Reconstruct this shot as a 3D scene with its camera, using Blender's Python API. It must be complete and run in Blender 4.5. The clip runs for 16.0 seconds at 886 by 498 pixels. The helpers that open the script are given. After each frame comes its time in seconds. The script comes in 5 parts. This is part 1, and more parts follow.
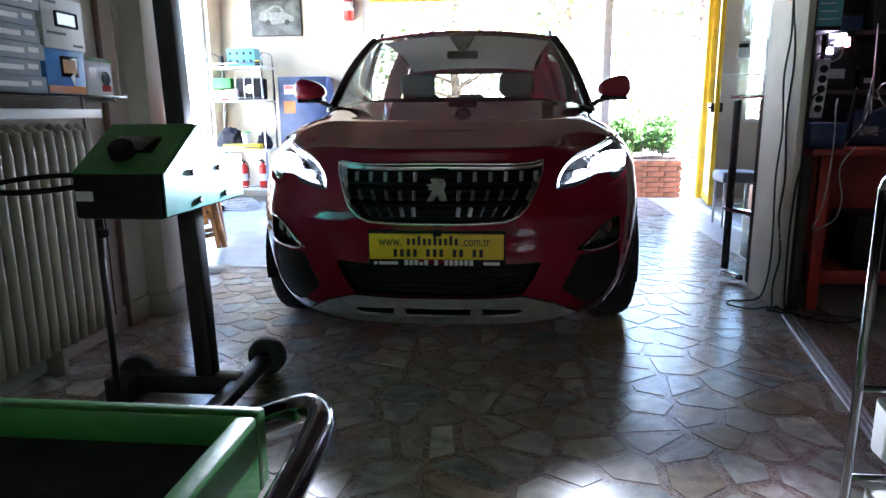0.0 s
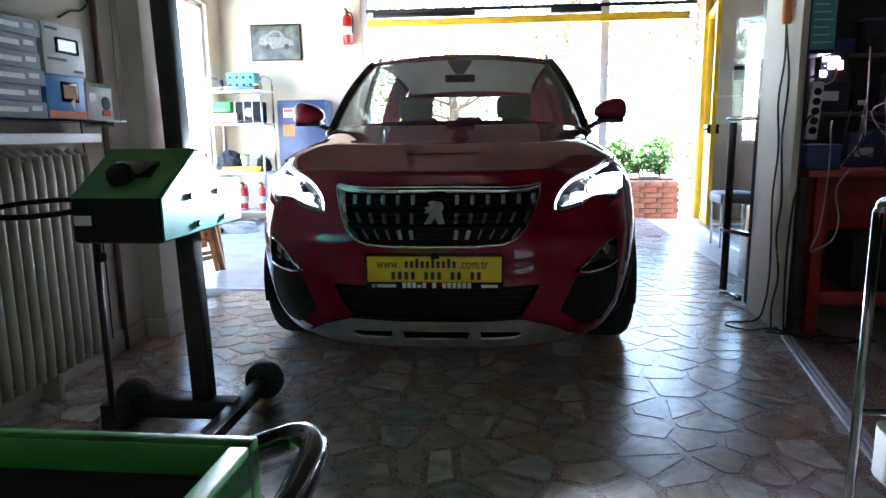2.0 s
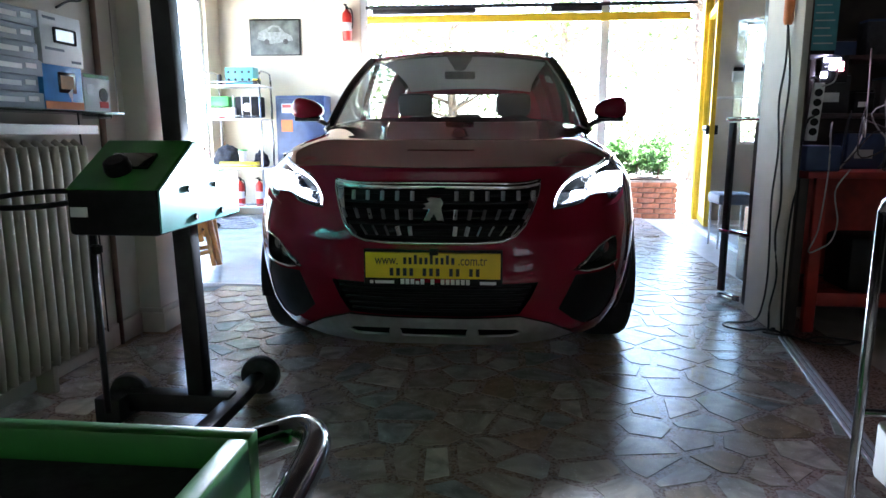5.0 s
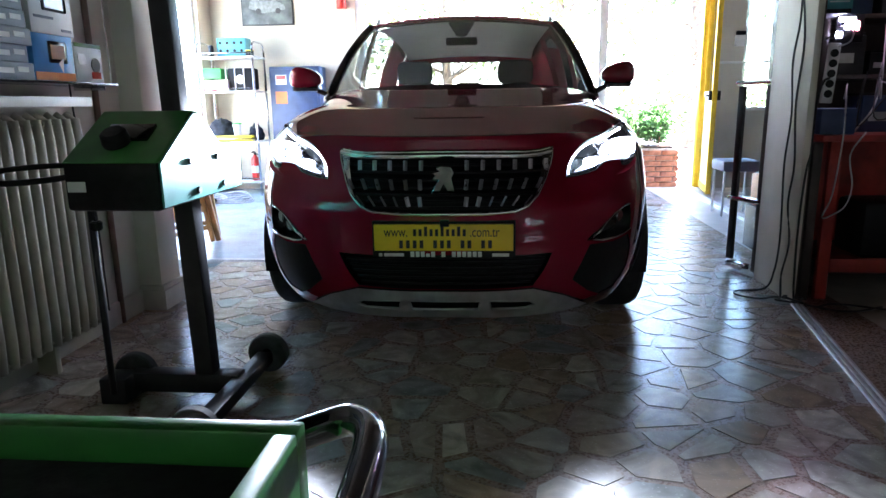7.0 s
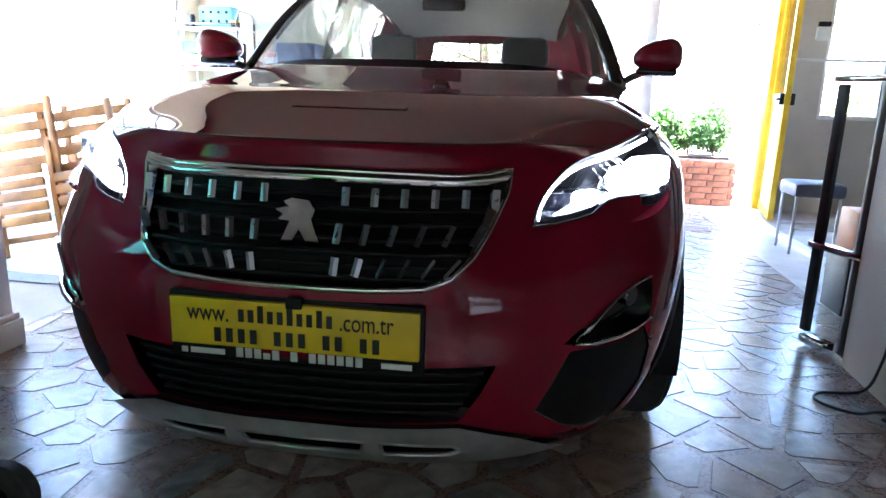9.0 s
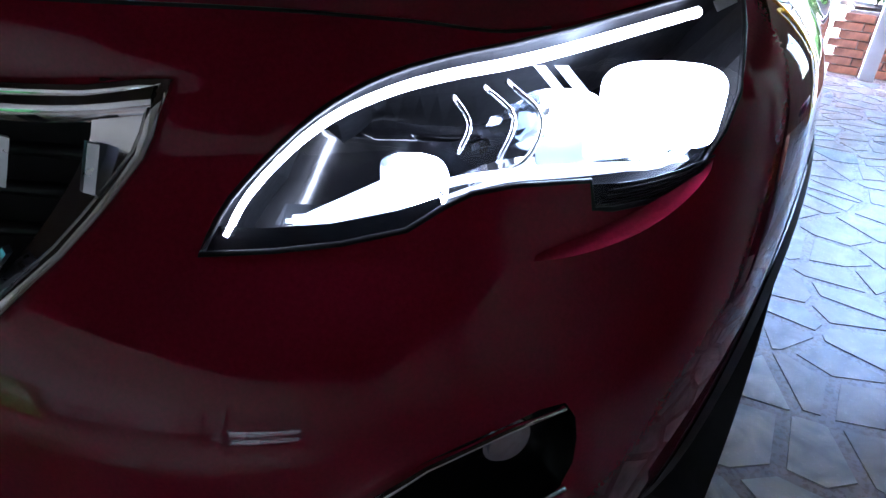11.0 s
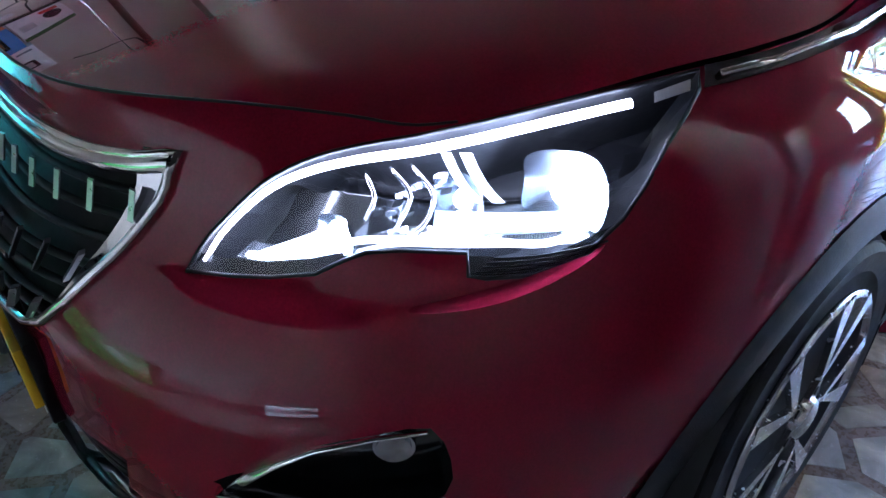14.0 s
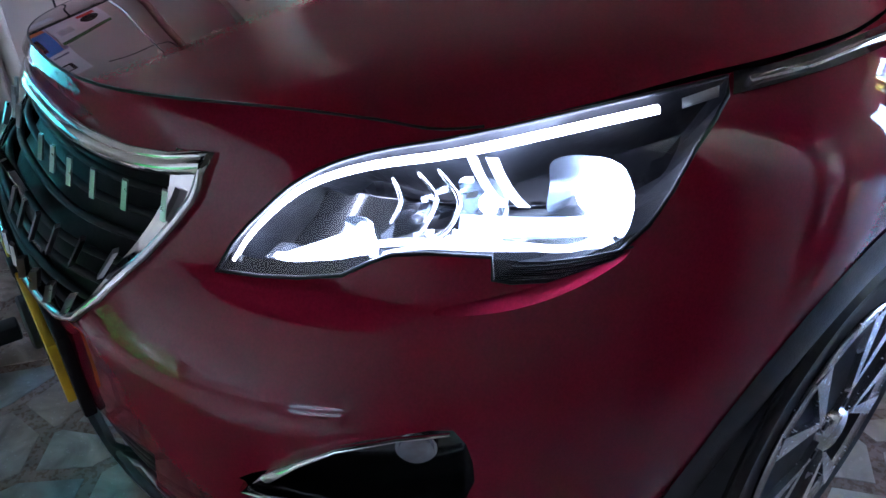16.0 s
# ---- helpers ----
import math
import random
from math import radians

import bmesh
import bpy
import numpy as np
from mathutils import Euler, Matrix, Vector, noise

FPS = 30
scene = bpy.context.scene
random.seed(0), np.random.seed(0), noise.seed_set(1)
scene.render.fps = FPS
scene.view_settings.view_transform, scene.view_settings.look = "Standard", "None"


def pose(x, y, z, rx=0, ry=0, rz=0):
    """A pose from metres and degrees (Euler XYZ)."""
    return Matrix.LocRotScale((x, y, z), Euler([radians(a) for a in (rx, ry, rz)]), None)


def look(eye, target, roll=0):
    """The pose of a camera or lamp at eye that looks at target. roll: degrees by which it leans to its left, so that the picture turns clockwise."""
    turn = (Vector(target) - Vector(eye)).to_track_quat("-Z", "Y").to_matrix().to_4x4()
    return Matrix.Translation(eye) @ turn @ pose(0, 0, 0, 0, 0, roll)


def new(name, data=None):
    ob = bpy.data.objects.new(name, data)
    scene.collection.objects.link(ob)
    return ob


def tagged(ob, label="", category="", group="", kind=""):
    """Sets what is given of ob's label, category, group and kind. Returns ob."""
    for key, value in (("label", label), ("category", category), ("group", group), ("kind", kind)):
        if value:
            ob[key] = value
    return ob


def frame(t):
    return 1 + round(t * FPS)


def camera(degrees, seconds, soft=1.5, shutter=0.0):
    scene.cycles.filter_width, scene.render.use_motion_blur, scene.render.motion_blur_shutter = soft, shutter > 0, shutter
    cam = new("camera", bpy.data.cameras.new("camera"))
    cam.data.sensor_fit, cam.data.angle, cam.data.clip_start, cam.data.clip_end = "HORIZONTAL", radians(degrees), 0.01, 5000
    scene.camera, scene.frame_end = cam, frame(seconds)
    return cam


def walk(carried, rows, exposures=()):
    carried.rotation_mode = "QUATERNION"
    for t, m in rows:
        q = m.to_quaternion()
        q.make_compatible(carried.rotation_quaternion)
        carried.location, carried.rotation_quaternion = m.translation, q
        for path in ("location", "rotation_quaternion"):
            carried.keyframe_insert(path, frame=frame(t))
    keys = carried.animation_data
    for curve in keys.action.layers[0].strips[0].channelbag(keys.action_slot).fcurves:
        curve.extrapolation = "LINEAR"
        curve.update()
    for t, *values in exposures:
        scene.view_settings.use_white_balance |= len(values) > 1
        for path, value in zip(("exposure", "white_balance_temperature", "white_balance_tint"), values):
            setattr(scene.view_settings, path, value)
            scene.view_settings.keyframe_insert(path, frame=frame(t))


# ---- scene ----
cam = camera(68.0, 16.0)
PATH = [
    (0, (0.284, -2.472, 1.043), (0.081, -0.525, 0.636), -0.5),
    (0.5, (0.285, -2.473, 1.038), (0.08, -0.524, 0.642), -0.8),
    (1, (0.287, -2.471, 1.042), (0.074, -0.52, 0.658), -1.1),
    (1.5, (0.284, -2.471, 1.042), (0.068, -0.517, 0.674), -0.9),
    (2, (0.289, -2.472, 1.049), (0.088, -0.512, 0.705), -0.7),
    (2.5, (0.29, -2.473, 1.04), (0.091, -0.511, 0.707), -0.4),
    (3, (0.287, -2.469, 1.037), (0.077, -0.51, 0.697), -0.7),
    (3.5, (0.282, -2.462, 1.036), (0.073, -0.504, 0.685), -0.6),
    (4, (0.281, -2.459, 1.04), (0.084, -0.499, 0.693), -0.5),
    (6.5, (0.252, -2.465, 1.034), (0.057, -0.508, 0.668), 0.5),
    (7, (0.212, -2.394, 1.022), (0.038, -0.449, 0.591), -0.8),
    (7.5, (0.277, -2.149, 1.015), (-0.077, -0.237, 0.546), -0.2),
    (8, (0.365, -1.893, 1.003), (-0.059, -0.02, 0.444), 0.6),
    (8.5, (0.394, -1.521, 1.011), (0.132, 0.37, 0.416), 0.6),
    (9, (0.487, -1.197, 1.001), (0.187, 0.727, 0.548), 1.9),
    (9.5, (0.664, -0.8, 0.994), (0.291, 1.075, 0.406), 3.8),
    (9.7, (0.695, -0.672, 0.982), (0.323, 1.178, 0.319), 4.1),
    (11.8, (0.91, -0.038, 1.024), (-0.048, 1.406, 0.026), 3.9),
    (12, (0.94, -0.085, 1.063), (-0.037, 1.362, 0.087), 4.1),
    (12.5, (1.023, -0.164, 1.108), (-0.035, 1.212, 0.115), 4.7),
    (13, (1.111, -0.054, 1.138), (-0.165, 1.154, 0.182), 2.9),
    (13.5, (1.129, -0.005, 1.135), (-0.201, 1.1, 0.129), -0.8),
    (14, (1.127, 0.011, 1.135), (-0.205, 1.092, 0.108), -0.5),
    (14.5, (1.127, 0.011, 1.134), (-0.221, 1.082, 0.115), -1.0),
    (15, (1.127, 0.009, 1.135), (-0.234, 1.062, 0.115), -1.1),
    (15.5, (1.128, 0.008, 1.137), (-0.244, 1.047, 0.118), -1.0),
    (16, (1.13, 0.007, 1.138), (-0.251, 1.035, 0.12), -0.9),
]
walk(cam, [(t, look(e, g, r)) for t, e, g, r in PATH], [(0, 5.05, 6050, 20), (4.0, 5.05, 6000, 16), (7.0, 5.1, 6000, 18), (7.5, 5.5, 6000, 19), (8.5, 5.7, 5950, 19), (9.7, 5.5, 5850, 21), (12, 4.85, 5350, 22), (12.5, 4.95, 5400, 22), (13.0, 6.0, 5300, 25), (16, 6.1, 5300, 25)])

# ---- light ----
world = bpy.data.worlds.new("sky_world")
world.use_nodes = True
scene.world = world
wn = world.node_tree.nodes
sky = wn.new("ShaderNodeTexSky")
sky.sky_type, sky.sun_disc = "NISHITA", False
sky.sun_elevation, sky.sun_rotation = radians(80), radians(160)
world.node_tree.links.new(sky.outputs[0], wn["Background"].inputs[0])
wn["Background"].inputs[1].default_value = 0.15
sun = new("sun", bpy.data.lights.new("sun", "SUN"))
sun.data.energy, sun.data.angle, sun.data.color = 5.0, radians(0.5), (1.0, 0.95, 0.86)
sun.matrix_world = look((0, 0, 10), (-0.06 * 5, 0.16 * 5, 10 - 0.985 * 5))


# ---- materials ----
def mat(name, colour, rough=0.6, metal=0.0, vary=0.15, scale=12.0, bump=0.15, coat=0.0, fine=90.0, colour2=None, spec=0.5):
    m = bpy.data.materials.new(name)
    m.use_nodes = True
    n, l = m.node_tree.nodes, m.node_tree.links
    b = n["Principled BSDF"]
    tex = n.new("ShaderNodeTexCoord")
    big, small = n.new("ShaderNodeTexNoise"), n.new("ShaderNodeTexNoise")
    big.inputs["Scale"].default_value, big.inputs["Detail"].default_value = scale, 6
    small.inputs["Scale"].default_value, small.inputs["Detail"].default_value = fine, 3
    for t in (big, small):
        l.new(tex.outputs["Object"], t.inputs["Vector"])
    ramp = n.new("ShaderNodeValToRGB")
    c2 = colour2 or tuple(c * (1 - 2.2 * vary) for c in colour)
    ramp.color_ramp.elements[0].color = (*c2, 1)
    ramp.color_ramp.elements[1].color = (*(min(1, c * (1 + vary)) for c in colour), 1)
    ramp.color_ramp.elements[0].position, ramp.color_ramp.elements[1].position = 0.3, 0.7
    l.new(big.outputs["Fac"], ramp.inputs[0])
    l.new(ramp.outputs[0], b.inputs["Base Color"])
    mr = n.new("ShaderNodeMapRange")
    mr.inputs[3].default_value, mr.inputs[4].default_value = max(0.0, rough - 0.08), min(1.0, rough + 0.08)
    l.new(small.outputs["Fac"], mr.inputs[0])
    l.new(mr.outputs[0], b.inputs["Roughness"])
    b.inputs["Metallic"].default_value = metal
    b.inputs["Specular IOR Level"].default_value = spec
    b.inputs["Coat Weight"].default_value, b.inputs["Coat Roughness"].default_value = coat, 0.03
    if bump:
        bp = n.new("ShaderNodeBump")
        bp.inputs["Strength"].default_value, bp.inputs["Distance"].default_value = bump, 0.002
        l.new(small.outputs["Fac"], bp.inputs["Height"])
        l.new(bp.outputs[0], b.inputs["Normal"])
    return m


def glow(name, colour, strength, base=None):
    m = bpy.data.materials.new(name)
    m.use_nodes = True
    b = m.node_tree.nodes["Principled BSDF"]
    b.inputs["Base Color"].default_value = (*(base or colour), 1)
    b.inputs["Emission Color"].default_value = (*colour, 1)
    b.inputs["Emission Strength"].default_value = strength
    return m


def clear(name, tint=(1, 1, 1), ior=1.45, rough=0.0):
    """Thin clear sheet: passes light straight on and mirrors by Fresnel."""
    m = bpy.data.materials.new(name)
    m.use_nodes = True
    n, l = m.node_tree.nodes, m.node_tree.links
    n.remove(n["Principled BSDF"])
    tr, gl, fr, mx = n.new("ShaderNodeBsdfTransparent"), n.new("ShaderNodeBsdfGlossy"), n.new("ShaderNodeFresnel"), n.new("ShaderNodeMixShader")
    tr.inputs[0].default_value = (*tint, 1)
    gl.inputs["Roughness"].default_value = rough
    fr.inputs[0].default_value = ior
    l.new(fr.outputs[0], mx.inputs[0])
    l.new(tr.outputs[0], mx.inputs[1])
    l.new(gl.outputs[0], mx.inputs[2])
    l.new(mx.outputs[0], n["Material Output"].inputs[0])
    return m


def stone_mat(name, island):
    """Polished marble pieces, each its own tint, with veins."""
    m = mat(name, (0.5, 0.4, 0.3), 0.25, 0, 0.2, 9, 0.03, spec=0.6)
    n, l = m.node_tree.nodes, m.node_tree.links
    b = n["Principled BSDF"]
    src = n.new("ShaderNodeNewGeometry").outputs["Random Per Island"] if island else n.new("ShaderNodeObjectInfo").outputs["Random"]
    tint = n.new("ShaderNodeValToRGB")
    tint.color_ramp.interpolation = "CONSTANT"
    el = tint.color_ramp.elements
    for pos, c in ((0, (.45, .37, .30)), (.16, (.48, .46, .41)), (.3, (.51, .44, .36)), (.44, (.43, .32, .24)), (.52, (.34, .35, .33)),
                   (.62, (.44, .39, .33)), (.76, (.42, .33, .27)), (.84, (.58, .53, .45)), (.93, (.31, .23, .16))):
        e = el.new(pos) if pos else el[0]
        e.color = (*c, 1)
    el.remove(el[len(el) - 1])
    l.new(src, tint.inputs[0])
    vein = n.new("ShaderNodeTexNoise")
    vein.inputs["Scale"].default_value, vein.inputs["Detail"].default_value, vein.inputs["Distortion"].default_value = 7, 8, 1.6
    tc = n.new("ShaderNodeTexCoord")
    l.new(tc.outputs["Object"], vein.inputs["Vector"])
    mixr = n.new("ShaderNodeMapRange")
    mixr.inputs[1].default_value, mixr.inputs[2].default_value, mixr.inputs[3].default_value, mixr.inputs[4].default_value = .3, .7, .55, 1.2
    l.new(vein.outputs["Fac"], mixr.inputs[0])
    mul = n.new("ShaderNodeVectorMath")
    mul.operation = "SCALE"
    l.new(tint.outputs[0], mul.inputs[0])
    l.new(mixr.outputs[0], mul.inputs["Scale"])
    l.new(mul.outputs[0], b.inputs["Base Color"])
    return m


RED = mat("red_metallic_paint", (0.21, 0.007, 0.024), 0.6, 0.0, 0.08, 300, 0.0, 1.0, 900, spec=0.0)
RED.node_tree.nodes["Principled BSDF"].inputs["Coat IOR"].default_value = 1.5
RED.node_tree.nodes["Principled BSDF"].inputs["Coat Roughness"].default_value = 0.008
BLACK = mat("black_plastic", (0.008, 0.008, 0.009), 0.5, 0, 0.2, 30, 0.2, spec=0.22)
GLOSSBLACK = mat("gloss_black", (0.008, 0.008, 0.009), 0.12, 0, 0.2, 30, 0.0, 0.5)
CLAD = mat("grey_cladding", (0.035, 0.035, 0.037), 0.5, 0, 0.15, 40, 0.3, fine=400)
BARCHROME = mat("satin_chrome", (0.42, 0.42, 0.44), 0.30, 1.0, 0.06, 20, 0.0)
DARKCHROME = mat("dull_chrome", (0.30, 0.30, 0.31), 0.16, 1.0, 0.15, 20, 0.0)
CHROME = mat("chrome", (0.75, 0.75, 0.76), 0.08, 1.0, 0.04, 20, 0.0)
SILVER = mat("satin_silver", (0.55, 0.55, 0.56), 0.38, 0.8, 0.08, 20, 0.05)
RUBBER = mat("tyre_rubber", (0.02, 0.02, 0.021), 0.75, 0, 0.25, 25, 0.4)
ALLOY = mat("machined_alloy", (0.62, 0.62, 0.63), 0.25, 0.9, 0.08, 30, 0.02)
GLASS = clear("window_glass", (0.90, 0.94, 0.92))
def hazed(name, tint, amount):
    """Clear sheet with a pale film: reflected haze painted in, with some dust."""
    m = clear(name, tint)
    n, l = m.node_tree.nodes, m.node_tree.links
    out = n["Material Output"]
    first = out.inputs[0].links[0].from_socket
    df, mx, tx, mr = n.new("ShaderNodeBsdfDiffuse"), n.new("ShaderNodeMixShader"), n.new("ShaderNodeTexNoise"), n.new("ShaderNodeMapRange")
    df.inputs[0].default_value = (.6, .6, .58, 1)
    tx.inputs["Scale"].default_value = 5
    mr.inputs[3].default_value, mr.inputs[4].default_value = amount * .7, amount * 1.3
    l.new(tx.outputs["Fac"], mr.inputs[0])
    l.new(mr.outputs[0], mx.inputs[0])
    l.new(first, mx.inputs[1])
    l.new(df.outputs[0], mx.inputs[2])
    l.new(mx.outputs[0], out.inputs[0])
    return m


SCREEN = hazed("windscreen_glass", (0.66, 0.70, 0.68), 0.21)
TINTED = clear("tinted_glass", (0.62, 0.66, 0.63))
LENS = clear("lamp_lens", (0.97, 0.98, 1.0))
YELLOW = mat("yellow_plate", (0.85, 0.60, 0.01), 0.35, 0, 0.06, 8, 0.05)
INK = mat("black_ink", (0.015, 0.015, 0.015), 0.5, 0, 0.1, 30, 0.0)
WHITEINK = mat("white_ink", (0.75, 0.75, 0.75), 0.5, 0, 0.05, 30, 0.0)
SEAT = mat("dark_fabric", (0.035, 0.035, 0.037), 0.85, 0, 0.2, 40, 0.4)
LED_MAIN = glow("led_beam", (0.72, 0.86, 1.0), 5)
# faint glows; on shelf and inner blade they stand for module light
SHELF_GLOW = glow("shelf_glow", (0.50, 0.72, 1.0), .012, (.12, .14, .17))
LAMP_GLOW = glow("lamp_glow", (0.70, 0.84, 1.0), .10, (.2, .22, .25))
BOWL = mat("lamp_reflector", (0.62, 0.66, 0.72), 0.14, 1.0, 0.12, 60, 0.05)
DOORGLASS = clear("door_glass", (0.90, 0.95, 0.93), 1.22)
GREYRUBBER = mat("grey_rubber", (0.055, 0.055, 0.055), 0.7, 0, 0.2, 30, 0.2)
LED_DRL = glow("led_strip", (0.84, 0.91, 1.0), 1.2)
WALL = mat("cream_wall_paint", (0.72, 0.65, 0.50), 0.7, 0, 0.05, 2.5, 0.25)
GREYWALL = mat("grey_wall_paint", (0.56, 0.52, 0.45), 0.7, 0, 0.07, 2.5, 0.25)
PILLAR = mat("pillar_paint", (0.60, 0.56, 0.47), 0.6, 0, 0.07, 3, 0.2)
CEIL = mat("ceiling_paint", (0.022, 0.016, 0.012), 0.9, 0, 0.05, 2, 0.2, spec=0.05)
LINER = mat("headliner_cloth", (0.34, 0.34, 0.33), 0.9, 0, 0.1, 30, 0.3)
MORTAR = mat("brown_mortar", (0.26, 0.18, 0.14), 0.28, 0, 0.2, 20, 0.1, spec=0.6)
STONE = stone_mat("marble_piece", False)
STONE_REST = stone_mat("marble_rest", True)
BLUEFLOOR = mat("pale_blue_floor", (0.46, 0.53, 0.58), 0.25, 0, 0.1, 4, 0.05)
GREYFLOOR = mat("grey_floor", (0.48, 0.45, 0.40), 0.35, 0, 0.12, 5, 0.1)
WHITEFRAME = mat("white_frame", (0.75, 0.75, 0.73), 0.4, 0, 0.05, 10, 0.1)
YELLOWFRAME = mat("yellow_frame", (0.80, 0.52, 0.02), 0.4, 0, 0.07, 10, 0.1)
RADIATOR = mat("radiator_enamel", (0.40, 0.36, 0.29), 0.38, 0, 0.1, 6, 0.15)
GREEN = mat("green_enamel", (0.028, 0.20, 0.030), 0.35, 0, 0.12, 12, 0.1)
BLACKSTEEL = mat("black_steel", (0.02, 0.02, 0.022), 0.4, 0.2, 0.25, 15, 0.1)
SIDEPANEL = mat("green_side_panel", (0.05, 0.27, 0.24), 0.32, 0.1, 0.08, 10, 0.05)
MAT_BLACK = mat("black_mat", (0.02, 0.021, 0.022), 0.8, 0, 0.3, 25, 0.5)
STEELTUBE = mat("polished_steel", (0.62, 0.62, 0.63), 0.2, 1.0, 0.06, 20, 0.02)
WOOD = mat("orange_wood", (0.38, 0.17, 0.04), 0.45, 0, 0.22, 9, 0.2)
REDSTEEL = mat("red_steel", (0.35, 0.03, 0.02), 0.45, 0, 0.2, 10, 0.15)
REDEXT = mat("red_enamel", (0.55, 0.03, 0.02), 0.3, 0, 0.08, 10, 0.0)
DARKBROWN = mat("dark_brown_panel", (0.045, 0.03, 0.025), 0.55, 0, 0.2, 8, 0.2)
CARD_GREY = mat("grey_carton", (0.14, 0.16, 0.20), 0.6, 0, 0.08, 10, 0.1)
CARD_WHITE = mat("white_carton", (0.66, 0.67, 0.67), 0.5, 0, 0.05, 10, 0.1)
CARD_BLUE = mat("blue_carton", (0.02, 0.20, 0.55), 0.45, 0, 0.1, 10, 0.05)
CARD_ORANGE = mat("orange_carton", (0.60, 0.18, 0.04), 0.5, 0, 0.1, 10, 0.05)
TEAL = mat("teal_enamel", (0.10, 0.36, 0.42), 0.45, 0, 0.1, 14, 0.1)
BRIGHTGREEN = mat("bright_green_plastic", (0.05, 0.45, 0.08), 0.4, 0, 0.08, 10, 0.05)
YELLOWTOOL = mat("yellow_plastic", (0.80, 0.60, 0.02), 0.4, 0, 0.1, 10, 0.05)
NAVY = mat("navy_plastic", (0.035, 0.065, 0.16), 0.4, 0, 0.15, 10, 0.1)
CABLE = mat("black_cable", (0.015, 0.015, 0.016), 0.5, 0, 0.1, 30, 0.0)
GREYCABLE = mat("grey_cable", (0.45, 0.45, 0.44), 0.5, 0, 0.1, 30, 0.0)
CLOTH = mat("dark_blue_cloth", (0.03, 0.035, 0.05), 0.9, 0, 0.3, 25, 0.6)
BRICK = mat("red_brick", (0.42, 0.17, 0.10), 0.85, 0, 0.25, 14, 0.6)
LIMEMORTAR = mat("lime_mortar", (0.42, 0.38, 0.33), 0.9, 0, 0.2, 20, 0.5)
SOIL = mat("soil", (0.06, 0.04, 0.03), 0.95, 0, 0.3, 20, 0.8)
LEAF = mat("hedge_leaf", (0.065, 0.19, 0.035), 0.5, 0, 0.35, 6, 0.1)
LEAF2 = mat("tree_leaf", (0.11, 0.16, 0.035), 0.5, 0, 0.35, 2, 0.1)
BARK = mat("bark", (0.14, 0.10, 0.07), 0.9, 0, 0.3, 12, 0.8)
GROUND = mat("pale_paving", (0.46, 0.43, 0.39), 0.8, 0, 0.15, 1.5, 0.4)
PICTURE = mat("grey_print", (0.10, 0.12, 0.11), 0.35, 0, 0.45, 7, 0.0)
PALEPRINT = mat("pale_print", (0.24, 0.27, 0.26), 0.35, 0, 0.2, 30, 0.0)
TILE = mat("pale_stone_base", (0.5, 0.46, 0.39), 0.5, 0, 0.12, 6, 0.15)
PIPE = mat("brown_pipe", (0.16, 0.09, 0.06), 0.5, 0, 0.2, 10, 0.1)
LED_PINK = glow("led_pink", (1.0, 0.25, 0.3), 3)
LED_WHITE = glow("led_white", (0.75, 0.75, 1.0), 5)


# ---- mesh helpers ----
def link(name, bm, material, smooth=False):
    me = bpy.data.meshes.new(name)
    bm.normal_update()
    if smooth:
        for f in bm.faces:
            f.smooth = True
    bm.to_mesh(me)
    bm.free()
    if smooth == "auto":
        me.set_sharp_from_angle(angle=radians(35))
    me.materials.append(material)
    return new(name, me)


def part(name, bm, material, parent, label="", smooth="auto"):
    """One mesh, given in world metres, under a thing or a part."""
    ob = link(name, bm, material, smooth)
    ob.parent = parent
    if parent.type == "EMPTY":
        ob.matrix_parent_inverse = parent.matrix_basis.inverted()
    return tagged(ob, label)


def thing(name, x, y, z, label, category, group="", kind=""):
    e = new(name)
    e.location = (x, y, z)
    e.empty_display_size = 0.1
    e.matrix_basis = Matrix.Translation((x, y, z))
    return tagged(e, label, category, group, kind)


def single(name, bm, material, label, category, group="", kind="", smooth="auto"):
    return tagged(link(name, bm, material, smooth), label, category, group, kind)


def box(x0, x1, y0, y1, z0, z1, bev=0.0, bm=None, m=None, seg=2):
    own = bmesh.new()
    bmesh.ops.create_cube(own, size=1)
    for v in own.verts:
        v.co = Vector(((x0 + x1) / 2 + v.co.x * (x1 - x0), (y0 + y1) / 2 + v.co.y * (y1 - y0), (z0 + z1) / 2 + v.co.z * (z1 - z0)))
    if bev:
        bmesh.ops.bevel(own, geom=own.edges[:], offset=bev, segments=seg, affect="EDGES", profile=0.5)
    if m is not None:
        own.transform(m)
    return join(bm, own)


def join(bm, own):
    if bm is None:
        return own
    me = bpy.data.meshes.new("tmp")
    own.to_mesh(me)
    own.free()
    bm.from_mesh(me)
    bpy.data.meshes.remove(me)
    return bm


def sheet(x0, x1, y0, y1, z0, z1, m=None):
    """A pane: one clear sheet across its thin axis, facing the room."""
    bm = bmesh.new()
    if x1 - x0 < min(y1 - y0, z1 - z0):
        x = (x0 + x1) / 2
        c = [(x, y0, z0), (x, y1, z0), (x, y1, z1), (x, y0, z1)]
    else:
        y = (y0 + y1) / 2
        c = [(x0, y, z0), (x1, y, z0), (x1, y, z1), (x0, y, z1)]
    bm.faces.new([bm.verts.new(p) for p in c])
    if m is not None:
        bm.transform(m)
    return bm


